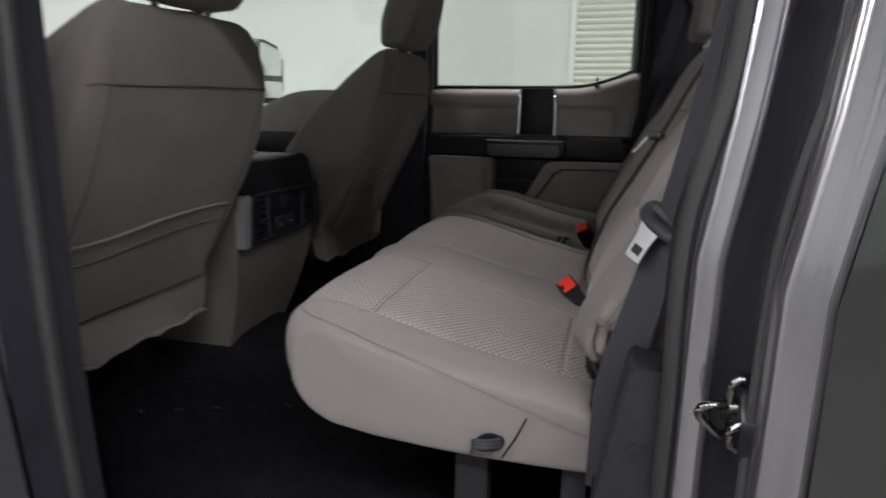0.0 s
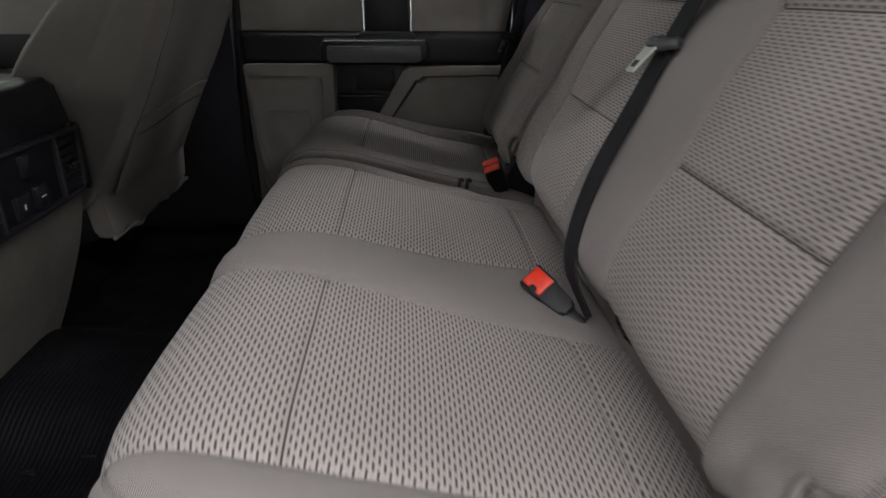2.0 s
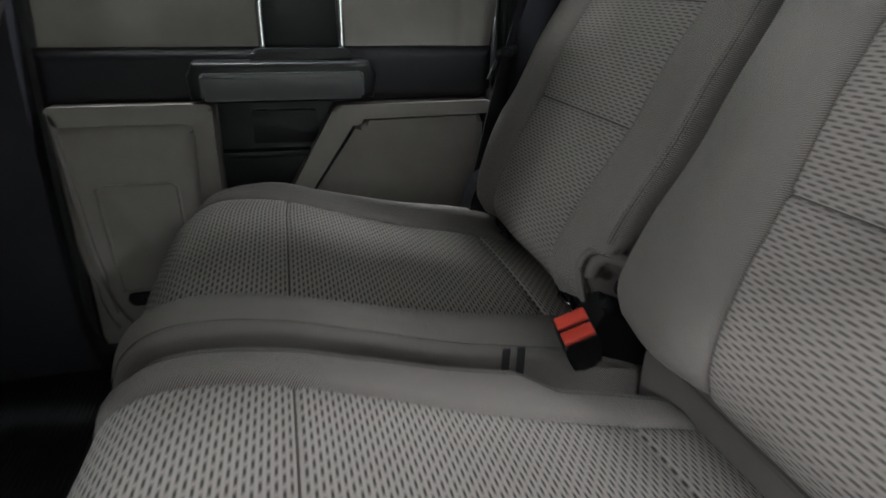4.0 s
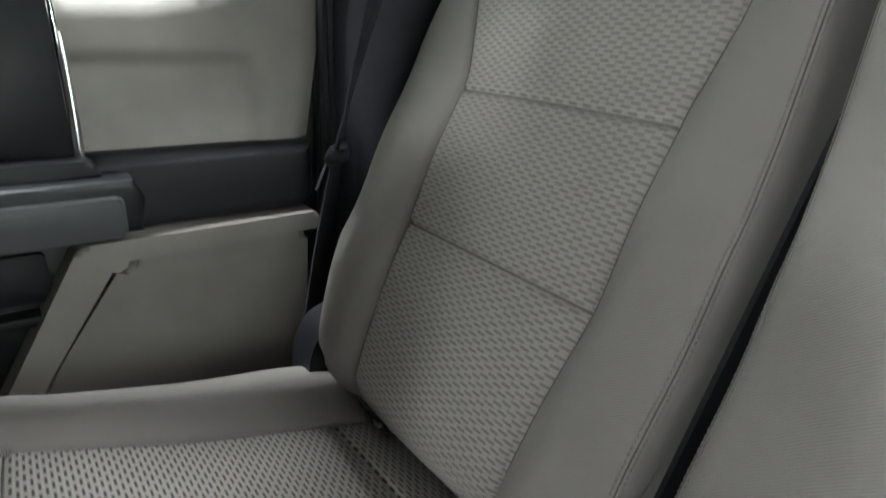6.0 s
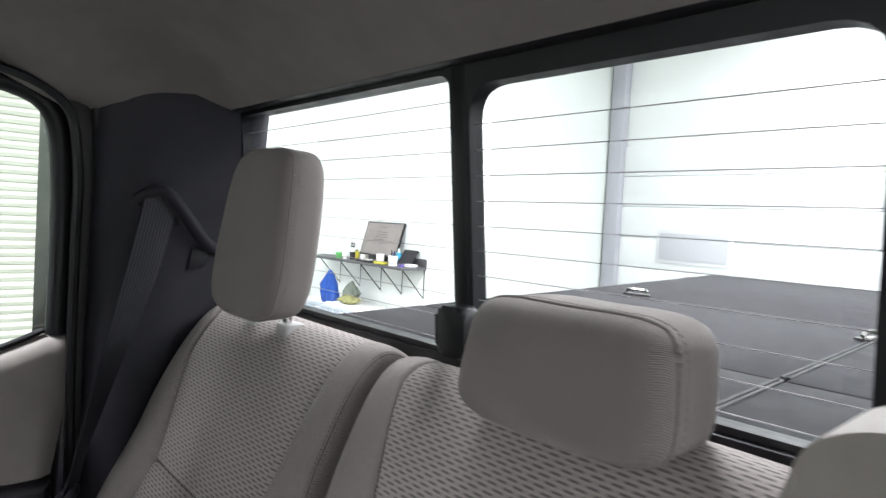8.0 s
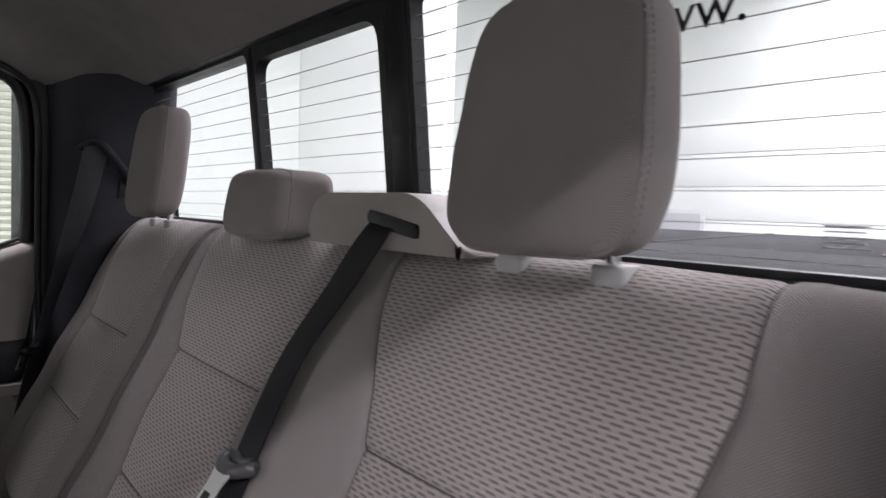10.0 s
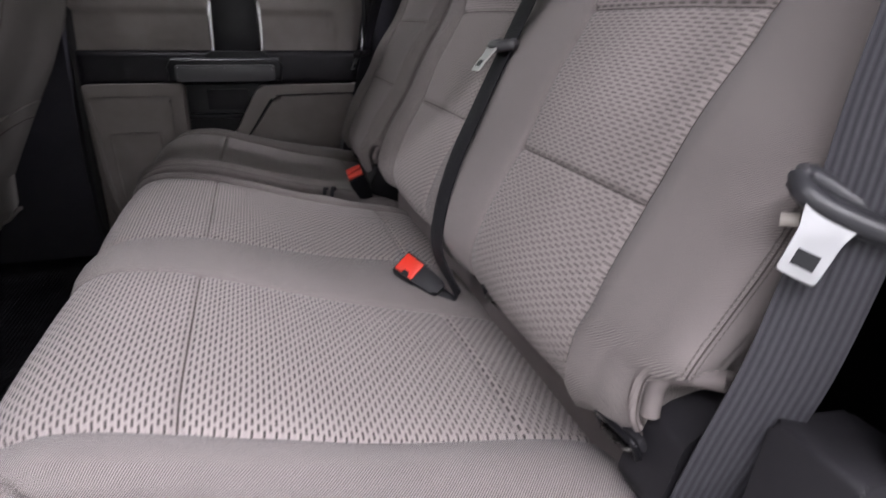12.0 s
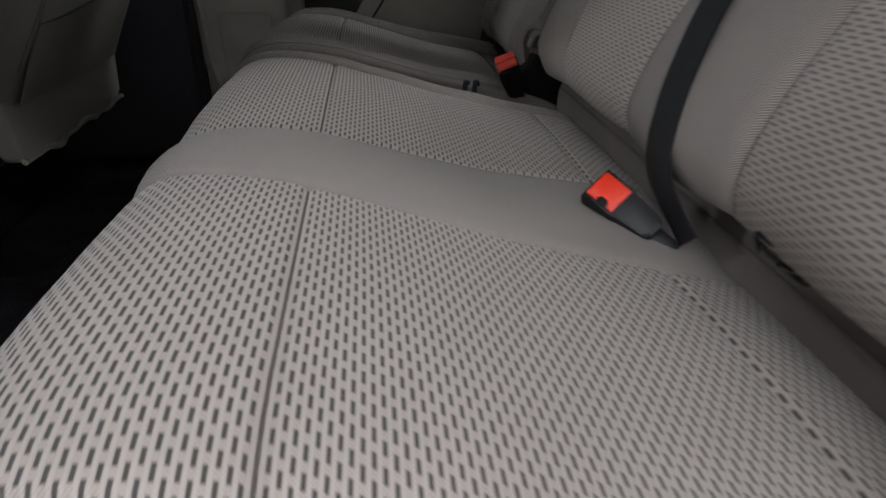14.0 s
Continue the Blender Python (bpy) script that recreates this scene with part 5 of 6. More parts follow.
part("firewall", box((-2.0, -0.9, -0.1), (-1.9, 0.9, 0.8), 0.01), M["black"], dash)

mirror = thing("door_mirror", "black exterior door mirror on the front door", "mirror", at=(-1.08, 1.06, 0.75))
part("housing", plate(rounded([(0.95, 0.74), (1.16, 0.74), (1.18, 0.98), (0.97, 1.02)], 0.05), 0, -1.12, -1.035, 0.025, 4), M["black"], mirror)
part("mirror_glass", plate(rounded([(0.97, 0.86), (1.15, 0.86), (1.16, 0.97), (0.985, 1.0)], 0.03), 0, -1.036, -1.031, 0.001), M["chrome"], mirror, "mirror glass")
part("spot_glass", plate(rounded([(0.97, 0.765), (1.15, 0.765), (1.155, 0.835), (0.975, 0.835)], 0.02), 0, -1.036, -1.031, 0.001), M["chrome"], mirror, "small lower mirror glass")
part("arm", box((-1.10, 0.90, 0.74), (-1.05, 0.99, 0.80), 0.012), M["black"], mirror)


recline = table([(0.28, -0.232), (0.40, -0.176), (0.50, -0.127), (0.60, -0.077), (0.70, -0.032), (0.78, 0.0), (0.92, 0.045)])


def front_seat(yc, x78, label):
    """A front seat seen from behind; x78: where its back stands at z 0.78."""
    ob = thing("front_seat", label, "front seat", "front seats", at=(x78 - 0.2, yc, FLOOR))

    def place(a, y, b):
        return Vector((x78 + recline(a) - b * 0.94, y, a))

    # outline: a is the height, b the depth towards the front
    back = [(0.33, 0.02), (0.40, 0.0), (0.55, -0.012), (0.70, -0.012), (0.80, 0.0), (0.87, 0.020), (0.905, 0.05), (0.90, 0.085), (0.84, 0.14), (0.74, 0.205), (0.63, 0.255), (0.50, 0.27), (0.38, 0.25), (0.31, 0.12)]
    h = 0.265
    lines = [table([(0.30, yc - h + 0.015), (0.45, yc - h), (0.70, yc - h), (0.82, yc - h + 0.03), (0.92, yc - h + 0.075)]), table([(0.30, yc - h * 0.72), (0.80, yc - h * 0.60), (0.92, yc - h * 0.38)]),
             table([(0.30, yc + h * 0.72), (0.80, yc + h * 0.60), (0.92, yc + h * 0.38)]), table([(0.30, yc + h - 0.015), (0.45, yc + h), (0.70, yc + h), (0.82, yc + h - 0.03), (0.92, yc + h - 0.075)])]
    plain, woven, cord, fine = pad(back, lines, place, 0.014, (), (0.0, 1.0), (), (), (0.06, 0.022), None, 0.03, 0.003, 0.004)
    for extra in [woven] + cord + fine:
        extra.free()
    shell = part("backrest", plain, M["seat_back"], ob, "", 0)
    bpy.context.view_layer.update()
    # seam across the top and the map pocket
    line = [place(0.775, yc + h * (f * 2 - 1), -0.02) for f in [n / 24 for n in range(25)]]
    part("top_seam", tube(on_surface(shell, line, 0.0008, (x78 - 0.12, yc, 0.72)), 0.0022, step=0.02, sides=6), M["stitch"], shell, "dark seam")
    # seams down its two sides and the rolled hem of its loose lower edge
    for side in (-1, 1):
        line = [place(0.40 + 0.46 * k / 12, yc + side * h * (0.86 - 0.10 * k / 12), -0.02) for k in range(13)]
        part("side_seam", tube(on_surface(shell, line, 0.0004, (x78 - 0.12, yc, 0.62)), 0.0011, step=0.02, sides=5), M["stitch"], shell, "dark seam")
    part("hem", tube([Vector((x78 - 0.200 + 0.004 * math.sin(f * 9), yc + f * h * 0.86, 0.258 + 0.004 * math.sin(f * 7 + 1) + 0.003 * math.sin(f * 17))) for f in [k / 10 - 1 for k in range(21)]], 0.0055, step=0.012, sides=8), M["seat_back"], shell, "rolled cloth hem")
    bm = bmesh.new()
    uvl = bm.loops.layers.uv.new("UVMap")
    rows = []
    for i in range(15):
        t = i / 14
        row = []
        for j in range(25):
            f = j / 24 * 2 - 1
            top = 0.524 + 0.010 * math.sin(2.2 * f + 0.6)
            a = 0.355 + (top - 0.355) * t
            puff = 0.007 * math.sin(math.pi * min(t * 0.55 + 0.35, 1)) * (1 - f ** 6) + 0.004
            row.append((bm.verts.new(place(a, yc + f * h * 0.80, -0.010 - puff * (0.4 + 0.6 * t))), (a, yc + f * h * 0.8)))
        rows.append(row)
    for r0, r1 in zip(rows, rows[1:]):
        for j in range(24):
            quad = (r0[j], r0[j + 1], r1[j + 1], r1[j])
            fc = bm.faces.new([q[0] for q in quad])
            for loop, q in zip(fc.loops, quad):
                loop[uvl].uv = q[1]
    made = bmesh.ops.extrude_face_region(bm, geom=bm.faces[:])["geom"]
    for v in made:
        if isinstance(v, bmesh.types.BMVert):
            v.co.x -= 0.004
    pocket = part("map_pocket", finish(bm), M["seat_back"], ob, "slack cloth map pocket")
    for dz, rr in ((0.0, 0.0036), (-0.036, 0.0018)):
        part("hem", tube([place(0.524 + dz + 0.010 * math.sin(2.2 * f + 0.6), yc + f * h * 0.80, -0.012 - 0.007 * (1 - f ** 6)) for f in (-1, -0.8, -0.5, 0, 0.5, 0.8, 1)], rr, step=0.015, sides=8), M["seat_back"] if dz == 0 else M["stitch"], pocket)
    part("valance", plate(rounded([(yc - h * 0.85, 0.255), (yc + h * 0.85, 0.255), (yc + h * 0.95, 0.37), (yc - h * 0.95, 0.37)], 0.02), 0, x78 - 0.240, x78 - 0.200, 0.008), M["seat_back"], ob, "loose cloth bottom edge")
    part("seat_base", box((x78 - 0.70, yc - 0.25, 0.24), (x78 - 0.23, yc + 0.25, 0.36), 0.05, 4), M["black"], ob)
    part("seat_frame", box((x78 - 0.64, yc - 0.20, FLOOR), (x78 - 0.34, yc + 0.20, 0.25), 0.02), M["black"], ob, "black seat frame")

    def hplace(a, y, b):
        return Vector((x78 + 0.0 + (a - 0.92) * 0.3 - b, y, a))

    hprof = [(0.918, 0.0), (0.93, -0.03), (1.0, -0.045), (1.12, -0.03), (1.16, 0.01), (1.14, 0.06), (1.05, 0.075), (0.93, 0.06)]
    hl = [table([(0.94, yc - 0.12), (1.0, yc - 0.135), (1.16, yc - 0.10)]), table([(0.94, yc - 0.08), (1.16, yc - 0.07)]), table([(0.94, yc + 0.08), (1.16, yc + 0.07)]), table([(0.94, yc + 0.12), (1.0, yc + 0.135), (1.16, yc + 0.10)])]
    hp, hw, hc, hf = pad(hprof, hl, hplace, 0.012, (), (0.0, 1.0), (), (), (0.03, 0.02), None, 0.025, 0.002, 0.002)
    for extra in [hw] + hc + hf:
        extra.free()
    part("head_cushion", hp, M["seat_back"], ob, "", 0)
    for d in (-0.07, 0.07):
        part("post", tube([(x78 - 0.025, yc + d, 0.86), (x78 - 0.012, yc + d, 0.97)], 0.007, smooth=False), M["dark_steel"], ob, "steel headrest post")
    return ob


front_seat(0.490, -0.190, "brown-grey cloth front passenger seat with a map pocket")
front_seat(-0.485, -0.262, "brown-grey cloth driver seat with a map pocket")

# centre console
con = thing("centre_console", "taupe and black centre console with rear air vents", "console", at=(-0.6, 0.0, FLOOR))
def taper(bm):
    """The console's foot is narrower than its top."""
    for v in bm.verts:
        v.co.y *= 1 - 0.30 * min(max((0.40 - v.co.z) / 0.30, 0), 1) ** 1.3
    return bm


part("base", taper(plate(rounded([(-1.25, 0.06), (-0.50, 0.06), (-0.46, 0.16), (-0.415, 0.30), (-0.400, 0.395), (-0.392, 0.53), (-1.25, 0.53)], [0, 0.03, 0.06, 0.05, 0.02, 0.01, 0]), 1, -0.195, 0.195, 0.014, 4)), M["console"], con, "taupe console side")
part("upper_box", plate(rounded([(-1.25, 0.518), (-0.386, 0.518), (-0.404, 0.606), (-1.25, 0.600)], [0, 0.008, 0.012, 0]), 1, -0.180, 0.180, 0.014, 3), M["black"], con, "black upper tray")
part("tray", box((-0.80, -0.13, 0.601), (-0.44, 0.13, 0.607), 0.002), M["satin"], con, "glossy grey tray surface")
part("cup_ring", tube([(-0.55 + 0.045 * math.cos(a), -0.06 + 0.045 * math.sin(a), 0.609) for a in [i * 0.6283 for i in range(10)]], 0.006, True, 0.008, 8), M["chrome"], con, "bright cup holder ring")
part("cup_ring", tube([(-0.55 + 0.045 * math.cos(a), 0.06 + 0.045 * math.sin(a), 0.609) for a in [i * 0.6283 for i in range(10)]], 0.006, True, 0.008, 8), M["chrome"], con, "bright cup holder ring")
panel = part("vent_panel", plate(rounded([(-0.160, 0.402), (0.172, 0.402), (0.178, 0.520), (-0.150, 0.528)], 0.015), 0, -0.398, -0.380, 0.006, 3), M["black"], con, "black vent and socket panel")
part("bezel", tube([(-0.3795, y, z) for y, z in rounded([(-0.166, 0.406), (0.170, 0.406), (0.176, 0.516), (-0.156, 0.524)], 0.022, 6)], 0.0060, True, 0.008, 8, smooth=False), M["band"], con, "black rounded bezel")
part("side_trim", plate(rounded([(-0.198, 0.398), (-0.171, 0.398), (-0.165, 0.500), (-0.156, 0.526), (-0.180, 0.531), (-0.194, 0.520)], [0.004, 0.004, 0.02, 0.006, 0.014, 0.012], 5), 0, -0.402, -0.3775, 0.0035, 3), M["silver"], con, "satin silver side trim")
part("side_trim", plate(rounded([(0.197, 0.398), (0.176, 0.398), (0.180, 0.520), (0.194, 0.526)], 0.006), 0, -0.402, -0.380, 0.005, 3), M["black"], con, "black side trim")
for s in (-1, 1):
    y0 = s * 0.126
    vent = part("vent", plate(rounded([(y0 - 0.028, 0.414), (y0 + 0.028, 0.414), (y0 + 0.028, 0.514), (y0 - 0.028, 0.514)], 0.006), 0, -0.3835, -0.3790, 0.001), M["cover"], panel, "dark air vent")
    for i in range(7):
        slat = box((-0.0055, y0 - 0.026, -0.0012), (0.0055, y0 + 0.026, 0.0012), 0.0008)
        part("slat", slat, M["black"], vent, m=pose(-0.3765, 0, 0.4205 + 0.0146 * i, 0, 28, 0))
    part("vent_post", box((-0.383, y0 - s * 0.036 - 0.0035, 0.410), (-0.3705, y0 - s * 0.036 + 0.0035, 0.518), 0.0028, 3), M["grey_plastic"], panel, "grey divider bar")
    part("vent_tab", plate(rounded([(y0 - 0.013, 0.455), (y0 + 0.008, 0.459), (y0 + 0.013, 0.470), (y0 - 0.008, 0.466)], 0.003), 0, -0.376, -0.3640, 0.0025), M["chrome"], panel, "bright vent tab")
for y0, z0, w, hh in ((-0.052, 0.414, 0.040, 0.040), (0.004, 0.416, 0.038, 0.038), (-0.014, 0.474, 0.024, 0.036)):
    part("socket_door", plate(rounded([(y0, z0), (y0 + w, z0), (y0 + w, z0 + hh), (y0, z0 + hh)], 0.004), 0, -0.383, -0.3735, 0.003), M["band"], panel, "black socket cover")
part("icon", box((-0.3737, -0.034, 0.430), (-0.3731, -0.030, 0.438), 0), M["white_plastic"], panel, "small pale mark")
part("icon", box((-0.3737, 0.016, 0.434), (-0.3731, 0.030, 0.436), 0), M["white_plastic"], panel, "small pale mark")

# ---- belts ----


def belt_tongue(ob, m, wide=0.078, bezel=None, shift=0.0, steel=None):
    """A tongue: a dark loop round the strap and a bright plate below. m: its pose, x along its width, z up the strap."""
    w = wide / 2
    ring = [(-w, -0.001, 0.006), (-w + 0.005, -0.006, 0.000), (-w * 0.4, -0.008, -0.004), (w * 0.4, -0.008, -0.004), (w - 0.005, -0.006, 0.000), (w, -0.001, 0.006), (w - 0.005, 0.003, 0.010), (0, 0.005, 0.006), (-w + 0.005, 0.003, 0.010)]
    part("tongue_bezel", tube(ring, 0.0076, True, 0.004, 10), bezel or M["black"], ob, "dark plastic belt loop", m=m)
    outer = rounded([(-0.017, -0.004), (0.017, -0.004), (0.0120, -0.020), (0.0120, -0.048), (-0.0120, -0.048), (-0.0120, -0.020)], [0, 0, 0.004, 0.004, 0.004, 0.004], 3)
    bm = bmesh.new()
    plate([(x + shift, z) for x, z in outer], 1, -0.0124, -0.0096, 0.0006, 1, bm)
    tongue = part("tongue", bm, steel or M["tongue"], ob, "bright steel belt tongue", m=m)
    part("tongue_hole", box((shift - 0.0065, -0.0129, -0.041), (shift + 0.0065, -0.0091, -0.031), 0), M["black"], tongue, "dark slot", m=m)


def frame_of(origin, wide, up):
    w, u = Vector(wide).normalized(), Vector(up).normalized()
    n = u.cross(w).normalized()
    u = w.cross(n).normalized()
    m = Matrix((w, n, u)).transposed().to_4x4()
    return Matrix.Translation(origin) @ m


M["bezel"] = plastic("dark_grey_bezel", (0.030, 0.030, 0.034), 0.35, 900, 0.1)
nb = thing("seat_belt", "black ribbed webbing belt beside the doorway with a bright tongue", "seat belt", "rear belts", at=(0.55, -0.8, 0.3))
W1 = (0.53, -0.85, 0.0)
part("webbing", ribbon([(0.640, -0.766, 1.085), (0.625, -0.768, 1.02), (0.615, -0.778, 0.94), (0.586, -0.787, 0.82), (0.556, -0.793, 0.70), (0.542, -0.797, 0.630), (0.519, -0.796, 0.53), (0.503, -0.784, 0.455), (0.497, -0.772, 0.40), (0.496, -0.766, 0.345), (0.496, -0.760, 0.28)],
                       [(0.85, 0.52, 0.1), (0.91, 0.42, 0.1), (0.99, 0.05, 0.0), (0.88, -0.45, 0.0), (0.65, -0.75, 0.0), W1, (0.65, -0.75, 0.1), (0.75, -0.65, 0.1), (0.85, -0.5, 0.1), (0.9, -0.4, 0.1), (0.9, -0.3, 0.1)], 0.049, 0.0016, 0.01, 0.002), M["belt"], nb)
belt_tongue(nb, frame_of((0.541, -0.799, 0.628), (0.60, -0.74, -0.30), (0.42, 0.0, 0.9)), 0.074, M["bezel"], -0.012)
part("stop_button", tube([(0.530, -0.770, 0.617), (0.523, -0.762, 0.616)], 0.0045, smooth=False, sides=10), M["ribs"], nb, "pale plastic stop button")
part("anchor", box((0.480, -0.772, 0.24), (0.512, -0.750, 0.30), 0.006), M["black"], nb, "black anchor plate")

mb = thing("seat_belt", "black webbing middle belt hanging over the backrest with a bright tongue", "seat belt", "rear belts", at=(0.5, -0.22, 0.4))
A2 = (0.12, -0.98, 0.0)
part("webbing", ribbon([(0.690, -0.303, 0.948), (0.668, -0.286, 0.944), (0.645, -0.243, 0.876), (0.605, -0.214, 0.797), (0.560, -0.211, 0.705), (0.512, -0.228, 0.619), (0.470, -0.250, 0.545), (0.445, -0.268, 0.48), (0.437, -0.288, 0.43), (0.455, -0.330, 0.38)],
                       [(0, -1, -0.2), (0.1, -1, -0.1), A2, A2, A2, A2, A2, A2, A2, A2], 0.037, 0.0016, 0.01, 0.0015), M["belt_dark"], mb)
belt_tongue(mb, frame_of((0.547, -0.213, 0.694), (0.07, -0.99, 0.04), (0.64, 0.19, 0.75)), 0.048, M["grip"], steel=M["lit_plate"])

fb = thing("seat_belt", "black webbing belt beside the closed rear door", "seat belt", "rear belts", at=(0.55, 0.8, 0.4))
part("webbing", ribbon([(0.640, 0.768, 1.085), (0.612, 0.772, 0.96), (0.575, 0.785, 0.82), (0.535, 0.80, 0.66), (0.512, 0.80, 0.54), (0.49, 0.80, 0.40)],
                       [(0.85, 0.0, -0.4), (0.85, 0.2, 0.0), (0.7, 0.6, 0), (0.5, 0.8, 0), (0.8, 0.6, 0), (0.9, 0.4, 0)], 0.050, 0.0016, 0.012, 0.002), M["belt"], fb)
belt_tongue(fb, frame_of((0.512, 0.765, 0.632), (-0.5, -0.86, 0.0), (0.35, -0.1, 0.9)), 0.07)

# belt housing on top of the wide backrest
hs = thing("belt_housing", "taupe plastic belt outlet housing on the backrest top", "belt outlet", at=(0.70, -0.27, 0.92))
part("shell", plate(rounded([(-0.126, 0.922), (-0.415, 0.922), (-0.385, 0.945), (-0.340, 0.982), (-0.168, 0.982), (-0.138, 0.966)], [0.01, 0.01, 0.03, 0.03, 0.02, 0.015]), 0, 0.672, 0.765, 0.012, 4), M["trim"], hs, "smooth taupe plastic shell")
part("slot", plate(rounded([(-0.262, 0.948), (-0.345, 0.936), (-0.345, 0.950), (-0.262, 0.964)], 0.004), 0, 0.668, 0.680, 0.003), M["black"], hs, "black belt slot")

# ---- buckles ----
def buckle(m, red, double, label, size=1.0):
    """A belt buckle in its pose m: x from its button end to its stalk, y across, z out of its face."""
    ob = thing("belt_buckle", label, "belt buckle", "belt buckles", at=m.translation)
    m = m @ Matrix.Scale(size, 4)
    start, thick = (0.002, 0.0205) if double else (0.006, 0.014)
    body = plate(rounded([(-0.020, start), (0.020, start), (0.022, 0.026), (0.017, 0.078), (-0.017, 0.078), (-0.022, 0.026)], [0.004, 0.004, 0.01, 0.008, 0.008, 0.01]), 2, -thick, thick, 0.006, 3)
    # outline runs (across, along): put along the x axis
    for v in body.verts:
        v.co = Vector((v.co.y, v.co.x, v.co.z))
    if not double:
        for y0 in (-0.0238, 0.0200):
            box((-0.008, y0, -thick), (0.034, y0 + 0.0038, 0.0150), 0.0014, 2, body)
        box((-0.0100, -0.0238, -thick), (-0.0064, 0.0238, 0.0085), 0.0014, 2, body)
    part("body", finish(body), M["black"], ob, m=m)
    if double:
        for z0 in (-0.0185, 0.0025):
            part("button", box((-0.004, -0.019, z0), (0.008, 0.019, z0 + 0.016), 0.003, 3), red, ob, "red release button", m=m)
    else:
        outline = rounded([(-0.006, -0.0195), (0.008, -0.0195), (0.008, -0.009), (0.021, -0.009), (0.021, -0.0195), (0.030, -0.0195), (0.030, 0.0195), (-0.006, 0.0195)], 0.002, 2)
        part("button", plate(outline, 2, -0.012, 0.0165, 0.002), red, ob, "bright red release button", m=m)
    part("stalk", box((0.065, -0.012, -0.012), (0.14 if double else 0.105, 0.012, 0.004), 0.004), M["black"], ob, m=m)
    return ob


def axes(origin, along, across):
    """A pose from the way of its x axis and, roughly, of its y axis."""
    x = Vector(along).normalized()
    z = x.cross(Vector(across)).normalized()
    return Matrix.Translation(origin) @ Matrix((x, z.cross(x), z)).transposed().to_4x4()


buckle(pose(0.398, -0.256, 0.400, 0, 23, -50) @ pose(0, 0, 0, 38, 0, 0) @ Matrix.Diagonal((1, 0.84, 1, 1)), M["red"], False, "black belt buckle with a bright red button on the cushion", 0.86)
buckle(axes((0.398, 0.206, 0.430), (0.42, 0.42, -0.80), (0.93, -0.1, 0.33)), M["dull_red"], True, "black double belt buckle with two red buttons between the cushions", 0.84)
loop_ob = thing("elastic_loop", "dark elastic loop at the edge of the cushion", "elastic loop", at=(0.34, 0.235, 0.385))
for k in range(2):
    part("band", ribbon([(0.335 + 0.016 * k, 0.222, 0.372), (0.338 + 0.016 * k, 0.228, 0.392), (0.342 + 0.016 * k, 0.238, 0.392), (0.345 + 0.016 * k, 0.243, 0.372)], [(1, 0, 0)] * 4, 0.008, 0.002, 0.004), M["grey_plastic"], loop_ob)

# ---- behind the rear window ----
bed = thing("bed_cover", "black vinyl folding truck bed cover with steel latches", "bed cover", at=(1.8, 0, 0.6))


def bz(x):
    return 0.877 + 0.0265 * (x - 0.95)


M["vinyl_edge"] = plastic("grey_vinyl_edge", (0.034, 0.033, 0.036), 0.6, 600, 0.2, 0.3)


def bed_panel(x0, x1, y0, y1):
    bm = box((x0, y0, -0.03), (x1, y1, 0.0), 0.006)
    for v in bm.verts:
        v.co.z += bz(v.co.x)
    part("panel", bm, M["cover"], bed)


for x0, x1 in ((0.93, 1.20), (1.204, 1.80), (1.804, 2.62)):
    bed_panel(x0, x1, -0.79, 0.0495)
    bed_panel(x0, x1, 0.0525, 0.79)
    for yy in (0.047, 0.055):
        part("piping", tube([(x0 + 0.008, yy, bz(x0) + 0.001), (x1 - 0.008, yy, bz(x1) + 0.001)], 0.0022, smooth=False), M["vinyl_edge"], bed, "pale sewn vinyl edge")
for x0, y0, turn in ((1.80, 0.62, 10), (1.64, 0.055, 75), (1.80, -0.5, -10), (1.20, 0.66, 0)):
    m = pose(x0, y0, bz(x0) + 0.004, 0, 0, turn) @ Matrix.Scale(0.8, 4)
    part("latch_plate", box((-0.016, -0.042, -0.003), (0.016, 0.042, 0.002), 0.002), M["dark_steel"], bed, "bright latch plate", m=m)
    part("latch_bar", tube([(0, -0.036, 0.006), (0, -0.025, 0.014), (0, 0.025, 0.014), (0, 0.036, 0.006)], 0.006, step=0.01), M["dark_steel"], bed, "steel latch bar", m=m)
part("bed_side", box((0.93, 0.79, -0.2), (2.62, 0.93, 0.80), 0.02), M["paint"], bed, "grey painted bed side")
part("bed_side", box((0.93, -0.93, -0.2), (2.62, -0.79, 0.80), 0.02), M["paint"], bed, "grey painted bed side")
part("tailgate", box((2.63, -0.93, -0.2), (2.70, 0.93, 0.90), 0.02), M["paint"], bed, "grey painted tailgate")

# wall shelf with clutter
shelf = thing("wall_shelf", "grey wall shelf on black wire brackets", "shelf", at=(3.95, 4.9, 0.6))
M["shelf"] = plastic("grey_shelf_board", (0.075, 0.072, 0.078), 0.5, 300, 0.2)
part("board", box((3.75, 4.08, 0.602), (4.046, 5.72, 0.628), 0.003), M["shelf"], shelf)
part("upstand", box((4.034, 4.08, 0.629), (4.047, 4.32, 0.70), 0.002), M["shelf"], shelf)
for y0 in (4.10, 4.42, 4.76, 5.12, 5.50):
    part("bracket", tube([(4.04, y0, 0.60), (4.04, y0, 0.34), (3.79, y0, 0.598)], 0.006, smooth=False, sides=6), M["black"], shelf, "thin black bracket")


def on_shelf(name, label, category, bm, mat, at, sub=()):
    ob = thing(name, label, category, at=at)
    part(name + "_body", bm, mat, ob)
    for nm, b2, m2, lb in sub:
        part(nm, b2, m2, ob, lb)
    return ob


